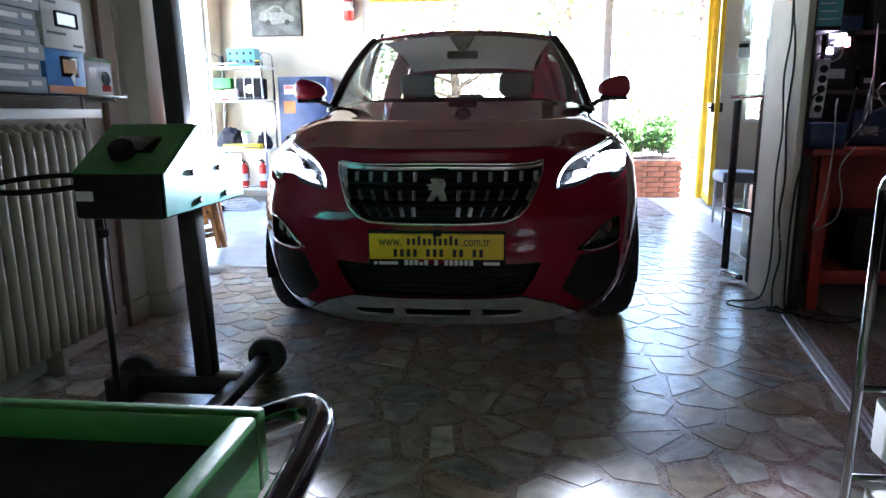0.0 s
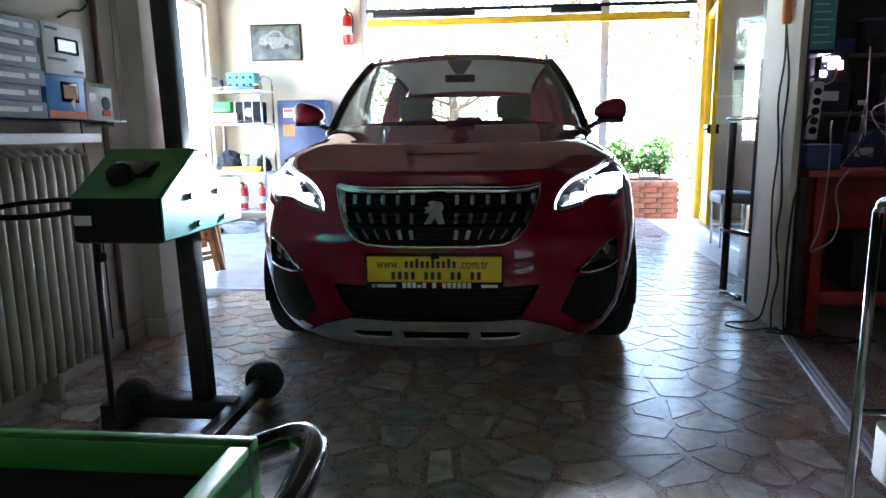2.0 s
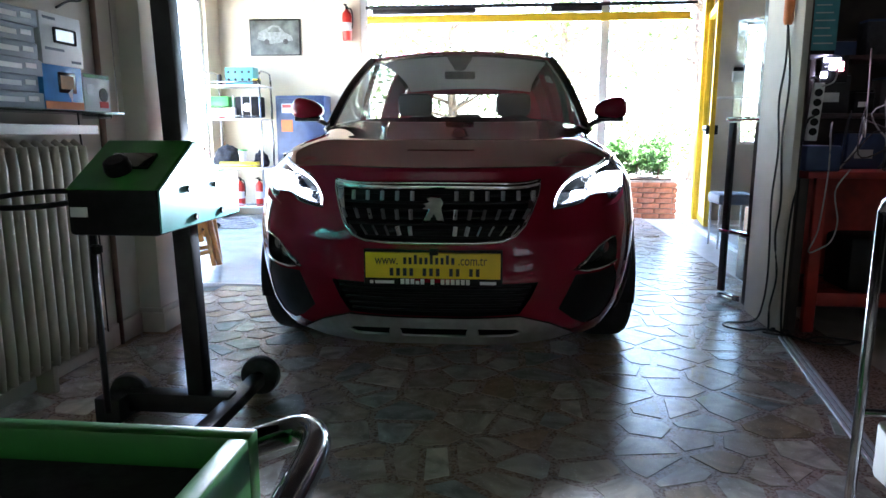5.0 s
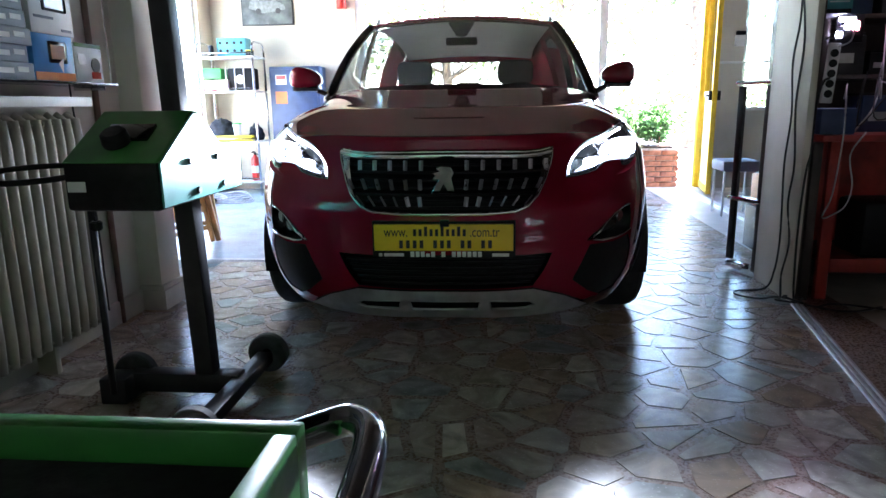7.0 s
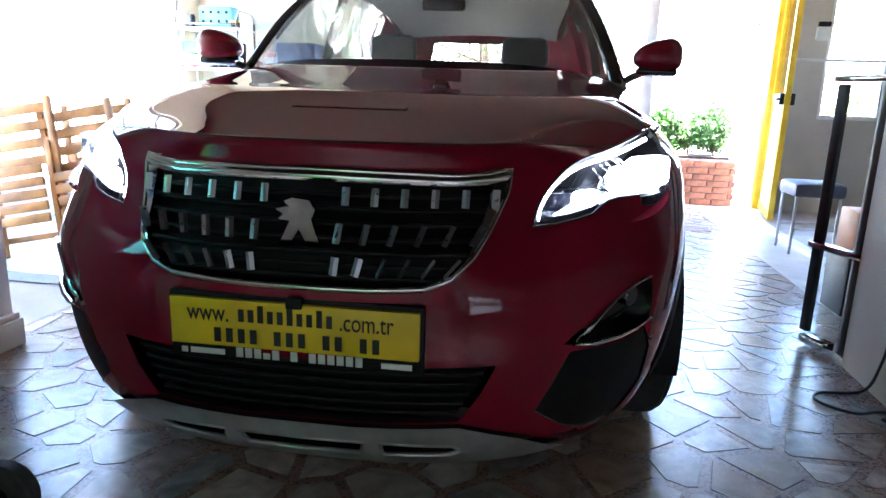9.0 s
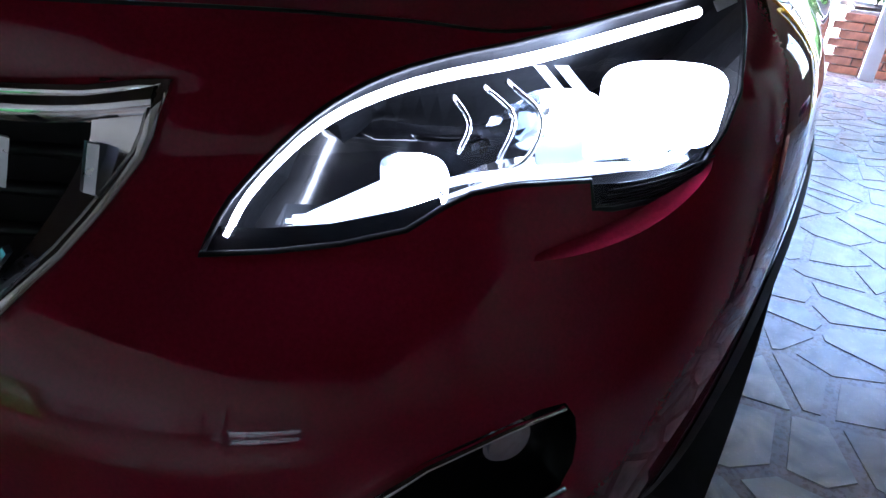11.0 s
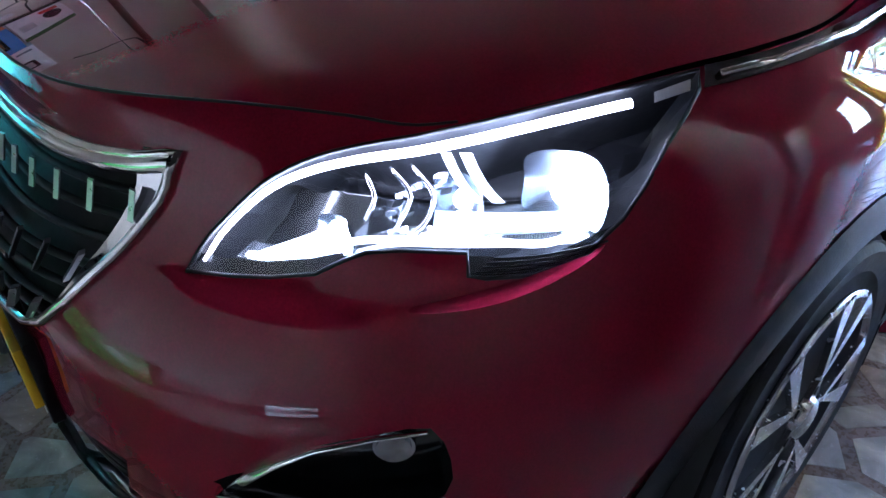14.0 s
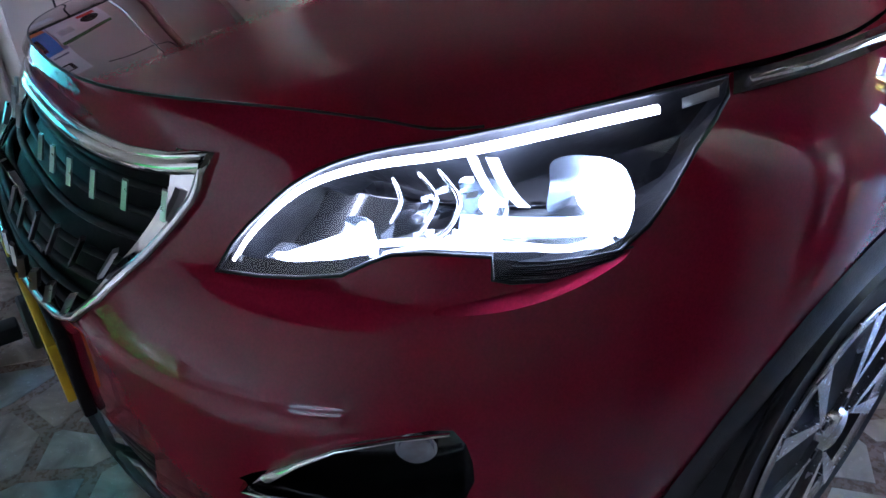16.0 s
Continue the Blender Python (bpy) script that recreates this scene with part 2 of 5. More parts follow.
def cyl(p0, p1, r, seg=16, r1=None, bm=None, bev=0.0):
    own = bmesh.new()
    a, b = Vector(p0), Vector(p1)
    bmesh.ops.create_cone(own, cap_ends=True, segments=seg, radius1=r, radius2=r if r1 is None else r1, depth=(b - a).length)
    if bev:
        bmesh.ops.bevel(own, geom=[e for e in own.edges if e.calc_face_angle(0) > 1], offset=bev, segments=2, affect="EDGES")
    own.transform(Matrix.Translation((a + b) / 2) @ (b - a).to_track_quat("Z", "Y").to_matrix().to_4x4())
    return join(bm, own)


def smoothpath(pts, n=8, closed=False):
    """Catmull-Rom through the points."""
    P = [Vector(p) for p in pts]
    out = []
    k = len(P)
    for i in range(k if closed else k - 1):
        if closed:
            a, b, c, d = (P[(i + j) % k] for j in (-1, 0, 1, 2))
        else:
            b, c = P[i], P[i + 1]
            a = P[i - 1] if i else b * 2 - c
            d = P[i + 2] if i + 2 < k else c * 2 - b
        for j in range(n):
            t = j / n
            out.append(0.5 * (2 * b + (c - a) * t + (2 * a - 5 * b + 4 * c - d) * t * t + (3 * b - a - 3 * c + d) * t ** 3))
    if not closed:
        out.append(P[-1])
    return out


def tube(pts, r, seg=10, bm=None, closed=False, flat=1.0):
    """A round bar along the points; flat squeezes it along its second axis."""
    own = bmesh.new()
    P = [Vector(p) for p in pts]
    k = len(P)
    rings = []
    up = Vector((0, 0, 1))
    for i, p in enumerate(P):
        d = (P[(i + 1) % k] - P[i - 1]) if closed else (P[min(i + 1, k - 1)] - P[max(i - 1, 0)])
        d.normalize()
        ref = up if abs(d.z) < 0.95 else Vector((0, 1, 0))
        s = d.cross(ref).normalized()
        u = s.cross(d)
        rr = r[i] if isinstance(r, (list, tuple)) else r
        rings.append([own.verts.new(p + s * math.cos(2 * math.pi * j / seg) * rr + u * math.sin(2 * math.pi * j / seg) * rr * flat) for j in range(seg)])
    for i in range(k if closed else k - 1):
        a, b = rings[i], rings[(i + 1) % k]
        for j in range(seg):
            own.faces.new((a[j], a[(j + 1) % seg], b[(j + 1) % seg], b[j]))
    if not closed:
        own.faces.new(rings[0][::-1])
        own.faces.new(rings[-1])
    bmesh.ops.recalc_face_normals(own, faces=own.faces[:])
    return join(bm, own)


def grid(fn, nu, nv, bm=None, thick=0.0):
    """A sheet from fn(u, v), u and v from 0 to 1; thick gives it a back."""
    own = bmesh.new()
    vs = [[own.verts.new(fn(i / nu, j / nv)) for j in range(nv + 1)] for i in range(nu + 1)]
    for i in range(nu):
        for j in range(nv):
            own.faces.new((vs[i][j], vs[i + 1][j], vs[i + 1][j + 1], vs[i][j + 1]))
    own.normal_update()
    if thick:
        bmesh.ops.solidify(own, geom=own.faces[:], thickness=thick)
    return join(bm, own)


def prism(poly, depth, m, bm=None, bev=0.0):
    """A flat outline in x, z pushed depth along y, placed by m."""
    own = bmesh.new()
    f = own.faces.new([own.verts.new((x, 0, z)) for x, z in poly])
    r = bmesh.ops.extrude_face_region(own, geom=[f])
    for v in r["geom"]:
        if isinstance(v, bmesh.types.BMVert):
            v.co.y += depth
    bmesh.ops.recalc_face_normals(own, faces=own.faces[:])
    if bev:
        bmesh.ops.bevel(own, geom=own.edges[:], offset=bev, segments=1, affect="EDGES")
    bmesh.ops.triangulate(own, faces=[f for f in own.faces if len(f.verts) > 4])
    own.transform(m)
    return join(bm, own)


def lathe(prof, seg=32, m=Matrix.Identity(4), bm=None):
    """Profile of (radius, height) turned about z."""
    own = bmesh.new()
    rings = [[own.verts.new((r * math.cos(2 * math.pi * j / seg), r * math.sin(2 * math.pi * j / seg), h)) for j in range(seg)] for r, h in prof]
    for a, b in zip(rings, rings[1:]):
        for j in range(seg):
            own.faces.new((a[j], a[(j + 1) % seg], b[(j + 1) % seg], b[j]))
    own.faces.new(rings[0][::-1])
    own.faces.new(rings[-1])
    bmesh.ops.recalc_face_normals(own, faces=own.faces[:])
    own.transform(m)
    return join(bm, own)


# ---- structure ----
FRONT_Y, LEFT_X, PIER_X = 5.7, -3.3, 1.70
CEIL_Z = 2.95

single("ground", box(-150, 150, -150, 150, -0.5, -0.06), GROUND, "pale sunlit paving outside the workshop", "ground", kind="structure")
floor = single("floor", box(-1.66, 1.95, -4.2, FRONT_Y + 0.15, -0.055, -0.0022), MORTAR, "crazy-paved polished marble floor with brown joints", "floor", kind="structure")
single("floor_left", box(LEFT_X - .1, -1.04, 1.83, FRONT_Y, -0.05, 0.002), BLUEFLOOR, "pale blue smooth floor of the side bay", "floor", kind="structure")
single("floor_right", box(1.95, 4.6, -4.2, FRONT_Y, -0.05, -0.002), GREYFLOOR, "grey worn floor beside the workbench", "floor", kind="structure")
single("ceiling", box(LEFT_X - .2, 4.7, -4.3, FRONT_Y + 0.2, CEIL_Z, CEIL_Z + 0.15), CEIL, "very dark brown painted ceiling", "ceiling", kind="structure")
# side wall by the radiator, with the pillar at its end
single("wall_west", box(-1.80, -1.64, -4.2, 0.80, -0.02, CEIL_Z), GREYWALL, "grey-beige painted wall behind the radiator", "wall", kind="structure")
single("pillar", box(-1.86, -1.525, 0.735, 0.935, -0.02, CEIL_Z, 0.006), PILLAR, "cream painted square pillar", "pillar", kind="structure")
bm = box(-1.86, -1.500, 0.715, 0.955, 0.0, 0.105, 0.004)
box(-1.86, -1.508, 0.722, 0.948, 0.105, 0.130, 0.006, bm)
single("baseboard", bm, TILE, "pale stone base round the pillar", "baseboard", kind="structure")
bm = box(-1.64, -1.62, -4.2, 0.715, 0.0, 0.11, 0.003)
single("baseboard_west", bm, TILE, "pale stone base along the radiator wall", "baseboard", kind="structure")
single("wall_south", box(-1.8, 4.7, -4.35, -4.2, -0.02, CEIL_Z), GREYWALL, "grey-beige painted wall", "wall", kind="structure")
single("wall_bay", box(LEFT_X - .2, -1.80, 0.78, 0.93, -0.02, CEIL_Z), GREYWALL, "grey-beige wall closing the side bay", "wall", kind="structure")
single("wall_north", box(LEFT_X - .2, -1.52, FRONT_Y, FRONT_Y + 0.15, -0.05, CEIL_Z), WALL, "cream painted back wall", "wall", kind="structure")
bm = box(2.62, 4.7, FRONT_Y, FRONT_Y + 0.15, -0.05, 0.9)
box(2.62, 2.98, FRONT_Y, FRONT_Y + 0.15, 0.9, CEIL_Z, 0, bm)
box(3.55, 4.7, FRONT_Y, FRONT_Y + 0.15, 0.9, CEIL_Z, 0, bm)
box(2.98, 3.55, FRONT_Y, FRONT_Y + 0.15, 2.3, CEIL_Z, 0, bm)
single("wall_north_right", bm, GREYWALL, "grey-beige wall beside the yellow door", "wall", kind="structure")
single("wall_east", box(4.6, 4.75, -4.2, FRONT_Y, -0.05, CEIL_Z), GREYWALL, "grey-beige painted side wall", "wall", kind="structure")
single("lintel", box(-1.52, 2.62, FRONT_Y, FRONT_Y + 0.15, 2.75, CEIL_Z), WALL, "cream wall over the shop front", "wall", kind="structure")
# side wall of the bay with a wide window
bm = box(LEFT_X - .2, LEFT_X, 0.93, FRONT_Y, -0.05, 0.22)
box(LEFT_X - .2, LEFT_X, 0.93, FRONT_Y, 2.6, CEIL_Z, 0, bm)
box(LEFT_X - .2, LEFT_X, 5.35, FRONT_Y, 0.22, 2.6, 0, bm)
single("wall_window_side", bm, WALL, "cream wall with a wide window", "wall", kind="structure")
win = thing("window_1", LEFT_X - .1, 3.1, .22, "wide white-framed window flooded with daylight", "window", kind="structure")
for y in (0.96, 2.4, 3.85, 5.32):
    part("window_frame", box(LEFT_X - .13, LEFT_X - .05, y - .03, y + .03, 0.22, 2.6, .004), WHITEFRAME, win)
for z in (0.25, 2.57):
    part("window_frame", box(LEFT_X - .128, LEFT_X - .052, 0.93, 5.35, z - .03, z + .03, .004), WHITEFRAME, win)
for a, b in ((.99, 2.37), (2.43, 3.82), (3.88, 5.29)):
    part("pane", sheet(LEFT_X - .095, LEFT_X - .089, a, b, .28, 2.54), GLASS, win).visible_shadow = False
for a, b in ((.99, 2.37), (2.43, 3.82), (3.88, 5.29)):
    for k in range(1, 5):
        y = a + (b - a) * k / 5
        part("glazing_bar", box(LEFT_X - .088, LEFT_X - .074, y - .006, y + .006, .28, 2.54), WHITEFRAME, win)
    for k in range(1, 8):
        z = .28 + 2.26 * k / 8
        part("glazing_bar", box(LEFT_X - .073, LEFT_X - .060, a, b, z - .006, z + .006), WHITEFRAME, win)
# shop front
front = thing("window_2", 0, FRONT_Y + .07, 0, "white-framed shop front glazing behind the car", "window", kind="structure")
part("window_frame", box(-1.52, -1.43, FRONT_Y + .02, FRONT_Y + .12, 0, 2.75, .005), WHITEFRAME, front)
part("window_frame", box(1.345, 1.445, FRONT_Y + .02, FRONT_Y + .12, 0, 2.75, .005), WHITEFRAME, front)
part("window_frame", box(-1.43, 1.345, FRONT_Y + .03, FRONT_Y + .11, 2.68, 2.75, .005), WHITEFRAME, front)
part("window_frame", box(1.445, 2.52, FRONT_Y + .03, FRONT_Y + .11, 2.68, 2.75, .005), WHITEFRAME, front)
part("pane", sheet(1.445, 2.5, FRONT_Y + .066, FRONT_Y + .072, 2.46, 2.68), GLASS, front).visible_shadow = False
part("pane", sheet(-1.43, 1.345, FRONT_Y + .066, FRONT_Y + .072, 2.46, 2.68), GLASS, front).visible_shadow = False
part("window_frame", box(2.52, 2.62, FRONT_Y + .02, FRONT_Y + .12, 0, 2.75, .005), YELLOWFRAME, front, "yellow painted door post")
single("yellow_beam", box(-1.43, 2.35, FRONT_Y - .02, FRONT_Y + .05, 2.33, 2.42, .006), YELLOWFRAME, "yellow painted beam across the shop front", "beam", kind="structure")
rail = thing("shutter_rail", 0, FRONT_Y - .2, 2.42, "dark metal shutter rails under the ceiling", "rail", kind="structure")
part("rail_bar", box(-1.35, -.12, FRONT_Y - .12, FRONT_Y - .06, 2.42, 2.48, .01), BLACKSTEEL, rail)
part("rail_bar", box(.75, 1.33, FRONT_Y - .12, FRONT_Y - .06, 2.42, 2.48, .01), BLACKSTEEL, rail)
part("rail_bar", box(-1.43, 2.4, FRONT_Y - .10, FRONT_Y - .08, 2.48, 2.52, .004), BLACKSTEEL, rail)

# open yellow door
door = thing("door_1", 2.5, FRONT_Y, 0, "open yellow-framed glazed door with a white lower panel", "door", kind="structure")
DM = Matrix.Translation((2.60, FRONT_Y + .04, 0)) @ pose(0, 0, 0, 0, 0, -100)
part("door_stile", box(0.0, .06, -.025, .025, .02, 2.40, .004, m=DM), YELLOWFRAME, door)
part("door_stile", box(.72, .80, -.025, .025, .02, 2.40, .004, m=DM), YELLOWFRAME, door)
part("door_rail", box(.06, .72, -.024, .024, 2.32, 2.40, .004, m=DM), YELLOWFRAME, door)
part("door_rail", box(.06, .72, -.024, .024, .02, .10, .004, m=DM), YELLOWFRAME, door)
part("door_rail", box(.06, .72, -.024, .024, 1.06, 1.12, .004, m=DM), WHITEFRAME, door)
part("door_panel", box(.06, .72, -.012, .012, .10, 1.06, m=DM), WHITEFRAME, door, "white lower panel")
part("pane", sheet(.06, .72, -.003, .003, 1.12, 2.32, m=DM), GLASS, door).visible_shadow = False
lock = part("door_lock", box(.735, .79, -.06, .06, 1.02, 1.12, .006, m=DM), BLACK, door, "black door lock")
part("door_handle", box(.68, .80, -.085, -.06, 1.06, 1.08, .006, m=DM), BLACK, lock)

# right-hand pier and the sliding-door rail in the floor
single("pier", box(PIER_X, PIER_X + .035, 1.02, 1.50, -0.02, CEIL_Z, .005), PILLAR, "cream painted wall pier beside the workbench", "wall", kind="structure")
single("pier_back", box(PIER_X + .035, PIER_X + .05, 1.04, 1.60, -0.02, CEIL_Z), DARKBROWN, "dark board behind the wall pier", "wall", kind="structure")
single("wall_bench", box(PIER_X + .035, 4.6, 1.602, 1.645, -0.02, CEIL_Z), DARKBROWN, "dark wall behind the workbench", "wall", kind="structure")
rl = thing("floor_rail", 1.6, .3, 0, "aluminium sliding-door rail set in the floor", "rail", kind="structure")
RM = Matrix.Translation((1.715, .95, 0)) @ pose(0, 0, 0, 0, 0, -10.2)
for dx in (-.022, .0, .022):
    part("rail_bar", box(dx - .006, dx + .006, -2.2, 0, -.02, .008, .002, m=RM), SILVER, rl)
single("threshold", box(-1.90, -.95, 1.80, 1.835, -.02, .012, .003), SILVER, "metal threshold strip between two floors", "trim", kind="structure")

# white line of the partition base
single("partition_base", box(2.30, 2.38, 3.3, 5.6, -.02, .025, .004), WHITEFRAME, "pale sill strip on the floor", "trim", kind="structure")
win3 = thing("window_3", 3.26, FRONT_Y + .07, .9, "window with greenery outside", "window", kind="structure")
part("pane", sheet(2.98, 3.55, FRONT_Y + .06, FRONT_Y + .066, .9, 2.3), GLASS, win3).visible_shadow = False
for a, b, c, d in ((2.98, 3.02, .9, 2.3), (3.51, 3.55, .9, 2.3), (3.02, 3.51, .9, .94), (3.02, 3.51, 2.26, 2.3)):
    part("window_frame", box(a, b, FRONT_Y + .03, FRONT_Y + .1, c, d, .003), WHITEFRAME, win3)

# glass door leaf with dark bars
gd = thing("glass_door", 1.65, 1.6, 0.02, "open frameless glass door with dark edge bars", "door", kind="structure")
GM = Matrix.Translation((1.725, 1.515, 0)) @ pose(0, 0, 0, 0, 0, 112)
part("pane", sheet(0, .26, -.005, .005, .03, 2.2, m=GM), DOORGLASS, gd).visible_shadow = False
part("edge_bar", box(.215, .26, -.012, .012, .06, 1.10, .004, m=GM), BLACKSTEEL, gd)
part("edge_bar", box(-.01, .04, -.014, .014, .03, 1.10, .004, m=GM), DARKBROWN, gd)
for z in (.44, 1.12):
    part("fitting", box(-.03, .27, -.028, .028, z - .012, z + .012, .004, m=GM), STEELTUBE, gd)
part("foot_fitting", box(.10, .24, -.03, .03, .012, .05, .006, m=GM), STEELTUBE, gd)


# ---- the car ----
from mathutils.geometry import delaunay_2d_cdt

YC, NE = 0.95, 2.5
NOSE = [(.15, .20), (.20, .11), (.26, .045), (.34, .015), (.45, 0), (.56, 0), (.63, .01), (.70, .07), (.745, .115), (.80, .155), (.86, .19), (.92, .33), (.96, .42), (1.0, .52), (1.1, .8)]
HALF = [(.15, .80), (.30, .865), (.45, .895), (.60, .905), (.75, .90), (.85, .88), (.92, .83), (.97, .775), (1.05, .71), (1.1, .68)]
HALF_BACK = [(.15, .80), (.25, .89), (.36, .92), (.5, .905), (.7, .915), (.85, .915), (.95, .885), (1.05, .815), (1.1, .79)]
EDGE = [(0, .904), (.15, .9045), (.3, .906), (.40, .902), (.47, .8975), (.585, .914), (.67, .927), (.743, .935), (.85, .943), (1.0, .955), (1.2, 1.0), (1.4, 1.05), (1.7, 1.06), (3.2, 1.09)]
WHEEL_Y, WHEEL_Z = .95, .332
REAR_Y = WHEEL_Y + 2.67


def curve(tab, t):
    n = len(tab)
    if t <= tab[0][0]:
        return tab[0][1]
    if t >= tab[-1][0]:
        return tab[-1][1]
    i = max(k for k in range(n - 1) if tab[k][0] <= t)

    def slope(k):
        a, b = max(k - 1, 0), min(k + 1, n - 1)
        return (tab[b][1] - tab[a][1]) / (tab[b][0] - tab[a][0])
    h = tab[i + 1][0] - tab[i][0]
    u = (t - tab[i][0]) / h
    return (2 * u ** 3 - 3 * u * u + 1) * tab[i][1] + (u ** 3 - 2 * u * u + u) * h * slope(i) + (3 * u * u - 2 * u ** 3) * tab[i + 1][1] + (u ** 3 - u * u) * h * slope(i + 1)


def ease(a, b, x):
    t = min(1, max(0, (x - a) / (b - a)))
    return t * t * (3 - 2 * t)


def shell(s, z, off=0.0):
    """A point of the car's outer skin: s runs from the nose round the corner (1) and back along the side, z is the height."""
    if off:
        e = .004
        p = shell(s, z)
        n = (shell(s + e, z) - shell(s - e, z)).cross(shell(s, z + e) - shell(s, z - e)).normalized()
        return p + n * off
    sg, s = (1 if s >= 0 else -1), abs(s)
    w, ln = curve(HALF, z), YC - curve(NOSE, z)
    if s <= 1:
        a = s * math.pi / 2
        x = w * math.sin(a) ** (2 / NE)
        y = YC - ln * max(0, math.cos(a)) ** (2 / NE)
        y -= .06 * math.exp(-(x / .40) ** 4) * ease(.60, .72, z) * (1 - ease(.84, .94, z))
        y -= .15 * math.exp(-(x / .52) ** 3) * ease(.850, .908, z)
    else:
        y = YC + (s - 1) * 1.4
        k = ease(1.0, 1.8, y)
        x = w * (1 - k) + curve(HALF_BACK, z) * k
        x -= .10 * max(0, (y - 3.3) / 1.0) ** 2
    return Vector((sg * x, y, z))


def s_at(x, z):
    w = curve(HALF, z)
    return math.copysign(math.asin(min(1, (abs(x) / w)) ** (NE / 2)) / (math.pi / 2), x)


def inside(p, poly):
    hit = False
    for i in range(len(poly)):
        (x0, y0), (x1, y1) = poly[i - 1], poly[i]
        if (y0 > p[1]) != (y1 > p[1]) and p[0] < (x1 - x0) * (p[1] - y0) / (y1 - y0) + x0:
            hit = not hit
    return hit


def rounded(poly, n=4, sharp=()):
    """Points added between the corners; the corners named stay sharp."""
    out = []
    for i, p in enumerate(poly):
        q = poly[(i + 1) % len(poly)]
        out += [(p[0] + (q[0] - p[0]) * j / n, p[1] + (q[1] - p[1]) * j / n) for j in range(n)]
    return out


def smooth2(poly, n=4):
    return [(v.x, v.y) for v in smoothpath([(x, y, 0) for x, y in poly], n, True)]


def mirrored(poly):
    return [(-x, y) for x, y in poly][::-1]


def skin(loops, keep, s0, s1, z0, z1, ds=.022, dz=.02, off=0.0, fn=None):
    """A sheet of the skin where keep(s, z) holds, with clean edges along the loops."""
    pts, edges = [], []
    for lp in loops:
        b = len(pts)
        pts += [Vector(p) for p in lp]
        edges += [(b + i, b + (i + 1) % len(lp)) for i in range(len(lp))]
    ns, nz = max(1, round((s1 - s0) / ds)), max(1, round((z1 - z0) / dz))
    pts += [Vector((s0 + (s1 - s0) * i / ns, z0 + (z1 - z0) * j / nz)) for i in range(ns + 1) for j in range(nz + 1)]
    v2, _, faces, *_ = delaunay_2d_cdt(pts, edges, [], 0, 1e-5)
    bm = bmesh.new()
    made = {}
    for f in faces:
        c = sum((v2[i] for i in f), Vector((0, 0))) / 3
        if keep(c.x, c.y):
            for i in f:
                if i not in made:
                    made[i] = bm.verts.new(fn(v2[i].x, v2[i].y) if fn else shell(v2[i].x, v2[i].y, off))
            try:
                bm.faces.new([made[i] for i in f])
            except ValueError:
                pass
    bm.normal_update()
    return bm


def patch(poly, off=0.0, ds=.022, dz=.02, fn=None):
    xs, zs = [p[0] for p in poly], [p[1] for p in poly]
    return skin([poly], lambda s, z: inside((s, z), poly), min(xs), max(xs), min(zs), max(zs), ds, dz, off, fn)


def arch(yc, r, n=28):
    """Wheel opening as an outline in s and z."""
    out = []
    for i in range(n + 1):
        a = math.pi * (i / n) * 1.16 - .25
        y, z = yc - r * math.cos(a), WHEEL_Z + r * math.sin(a)
        if y >= YC:
            s = 1 + (y - YC) / 1.4
        else:
            ln = YC - curve(NOSE, z)
            s = math.acos(min(1, (YC - y) / ln) ** (NE / 2)) / (math.pi / 2)
        out.append((s, z))
    return out


HEAD = [(v.x, v.y) for v in smoothpath([(.290, .738, 0), (.297, .775, 0), (.318, .812, 0), (.350, .846, 0), (.385, .867, 0), (.425, .880, 0), (.470, .889, 0)], 3)] + \
    [(.518, .899), (.585, .912), (.670, .925), (.743, .933), (.741, .918), (.728, .900), (.712, .880), (.696, .849), (.675, .818), (.645, .785), (.604, .768),
     (.562, .766), (.545, .768), (.538, .790), (.477, .789), (.448, .784), (.430, .774), (.409, .758), (.369, .748), (.331, .742)]
GRILLE = [(0, .843), (.10, .841), (.17, .839), (.215, .842), (.254, .850), (.243, .80), (.220, .735), (.197, .685), (.170, .648), (.137, .630), (.07, .624)]
GRILLE = rounded(GRILLE + [(0, .623)], 3)[:-2]
FOG = smooth2([(.360, .500), (.41, .542), (.466, .590), (.52, .611), (.566, .618), (.585, .57), (.582, .512), (.53, .500), (.48, .494), (.42, .494)], 2)
SIDE_INTAKE = rounded([(.375, .482), (.48, .478), (.575, .492), (.615, .43), (.620, .34), (.565, .262), (.48, .247), (.40, .285), (.325, .345)], 2)
LOWER = rounded([(0, .462), (.12, .462), (.245, .466), (.225, .40), (.196, .335), (.10, .330), (0, .328)], 2)[:-1]
SKID = rounded([(0, .325), (.10, .327), (.196, .330), (.30, .290), (.42, .225), (.33, .205), (.20, .196), (0, .196)], 2)[:-1]


def both(poly):
    """A half outline that starts and ends at the middle, made whole."""
    a = [p for p in poly if p[0] > 1e-6]
    top, bot = poly[0][1], [p for p in poly if p[0] <= 1e-6][-1][1] if len([p for p in poly if p[0] <= 1e-6]) > 1 else poly[-1][1]
    return a + [(-x, z) for x, z in a[::-1]]


GRILLE_W, LOWER_W, SKID_W = both(GRILLE), both(LOWER), both(SKID)
ARCH_F, ARCH_R = arch(WHEEL_Y, .354), arch(REAR_Y, .354)
FULL = 3.35
edge_line = [(FULL * i / 150, curve(EDGE, FULL * i / 150)) for i in range(151)]
edge_loop = [(-s, z) for s, z in edge_line[:0:-1]] + edge_line + [(FULL, .16), (-FULL, .16)]
holes = [GRILLE_W, LOWER_W, SKID_W] + [q for p in (HEAD, FOG, SIDE_INTAKE, ARCH_F, ARCH_R) for q in (p, mirrored(p))]

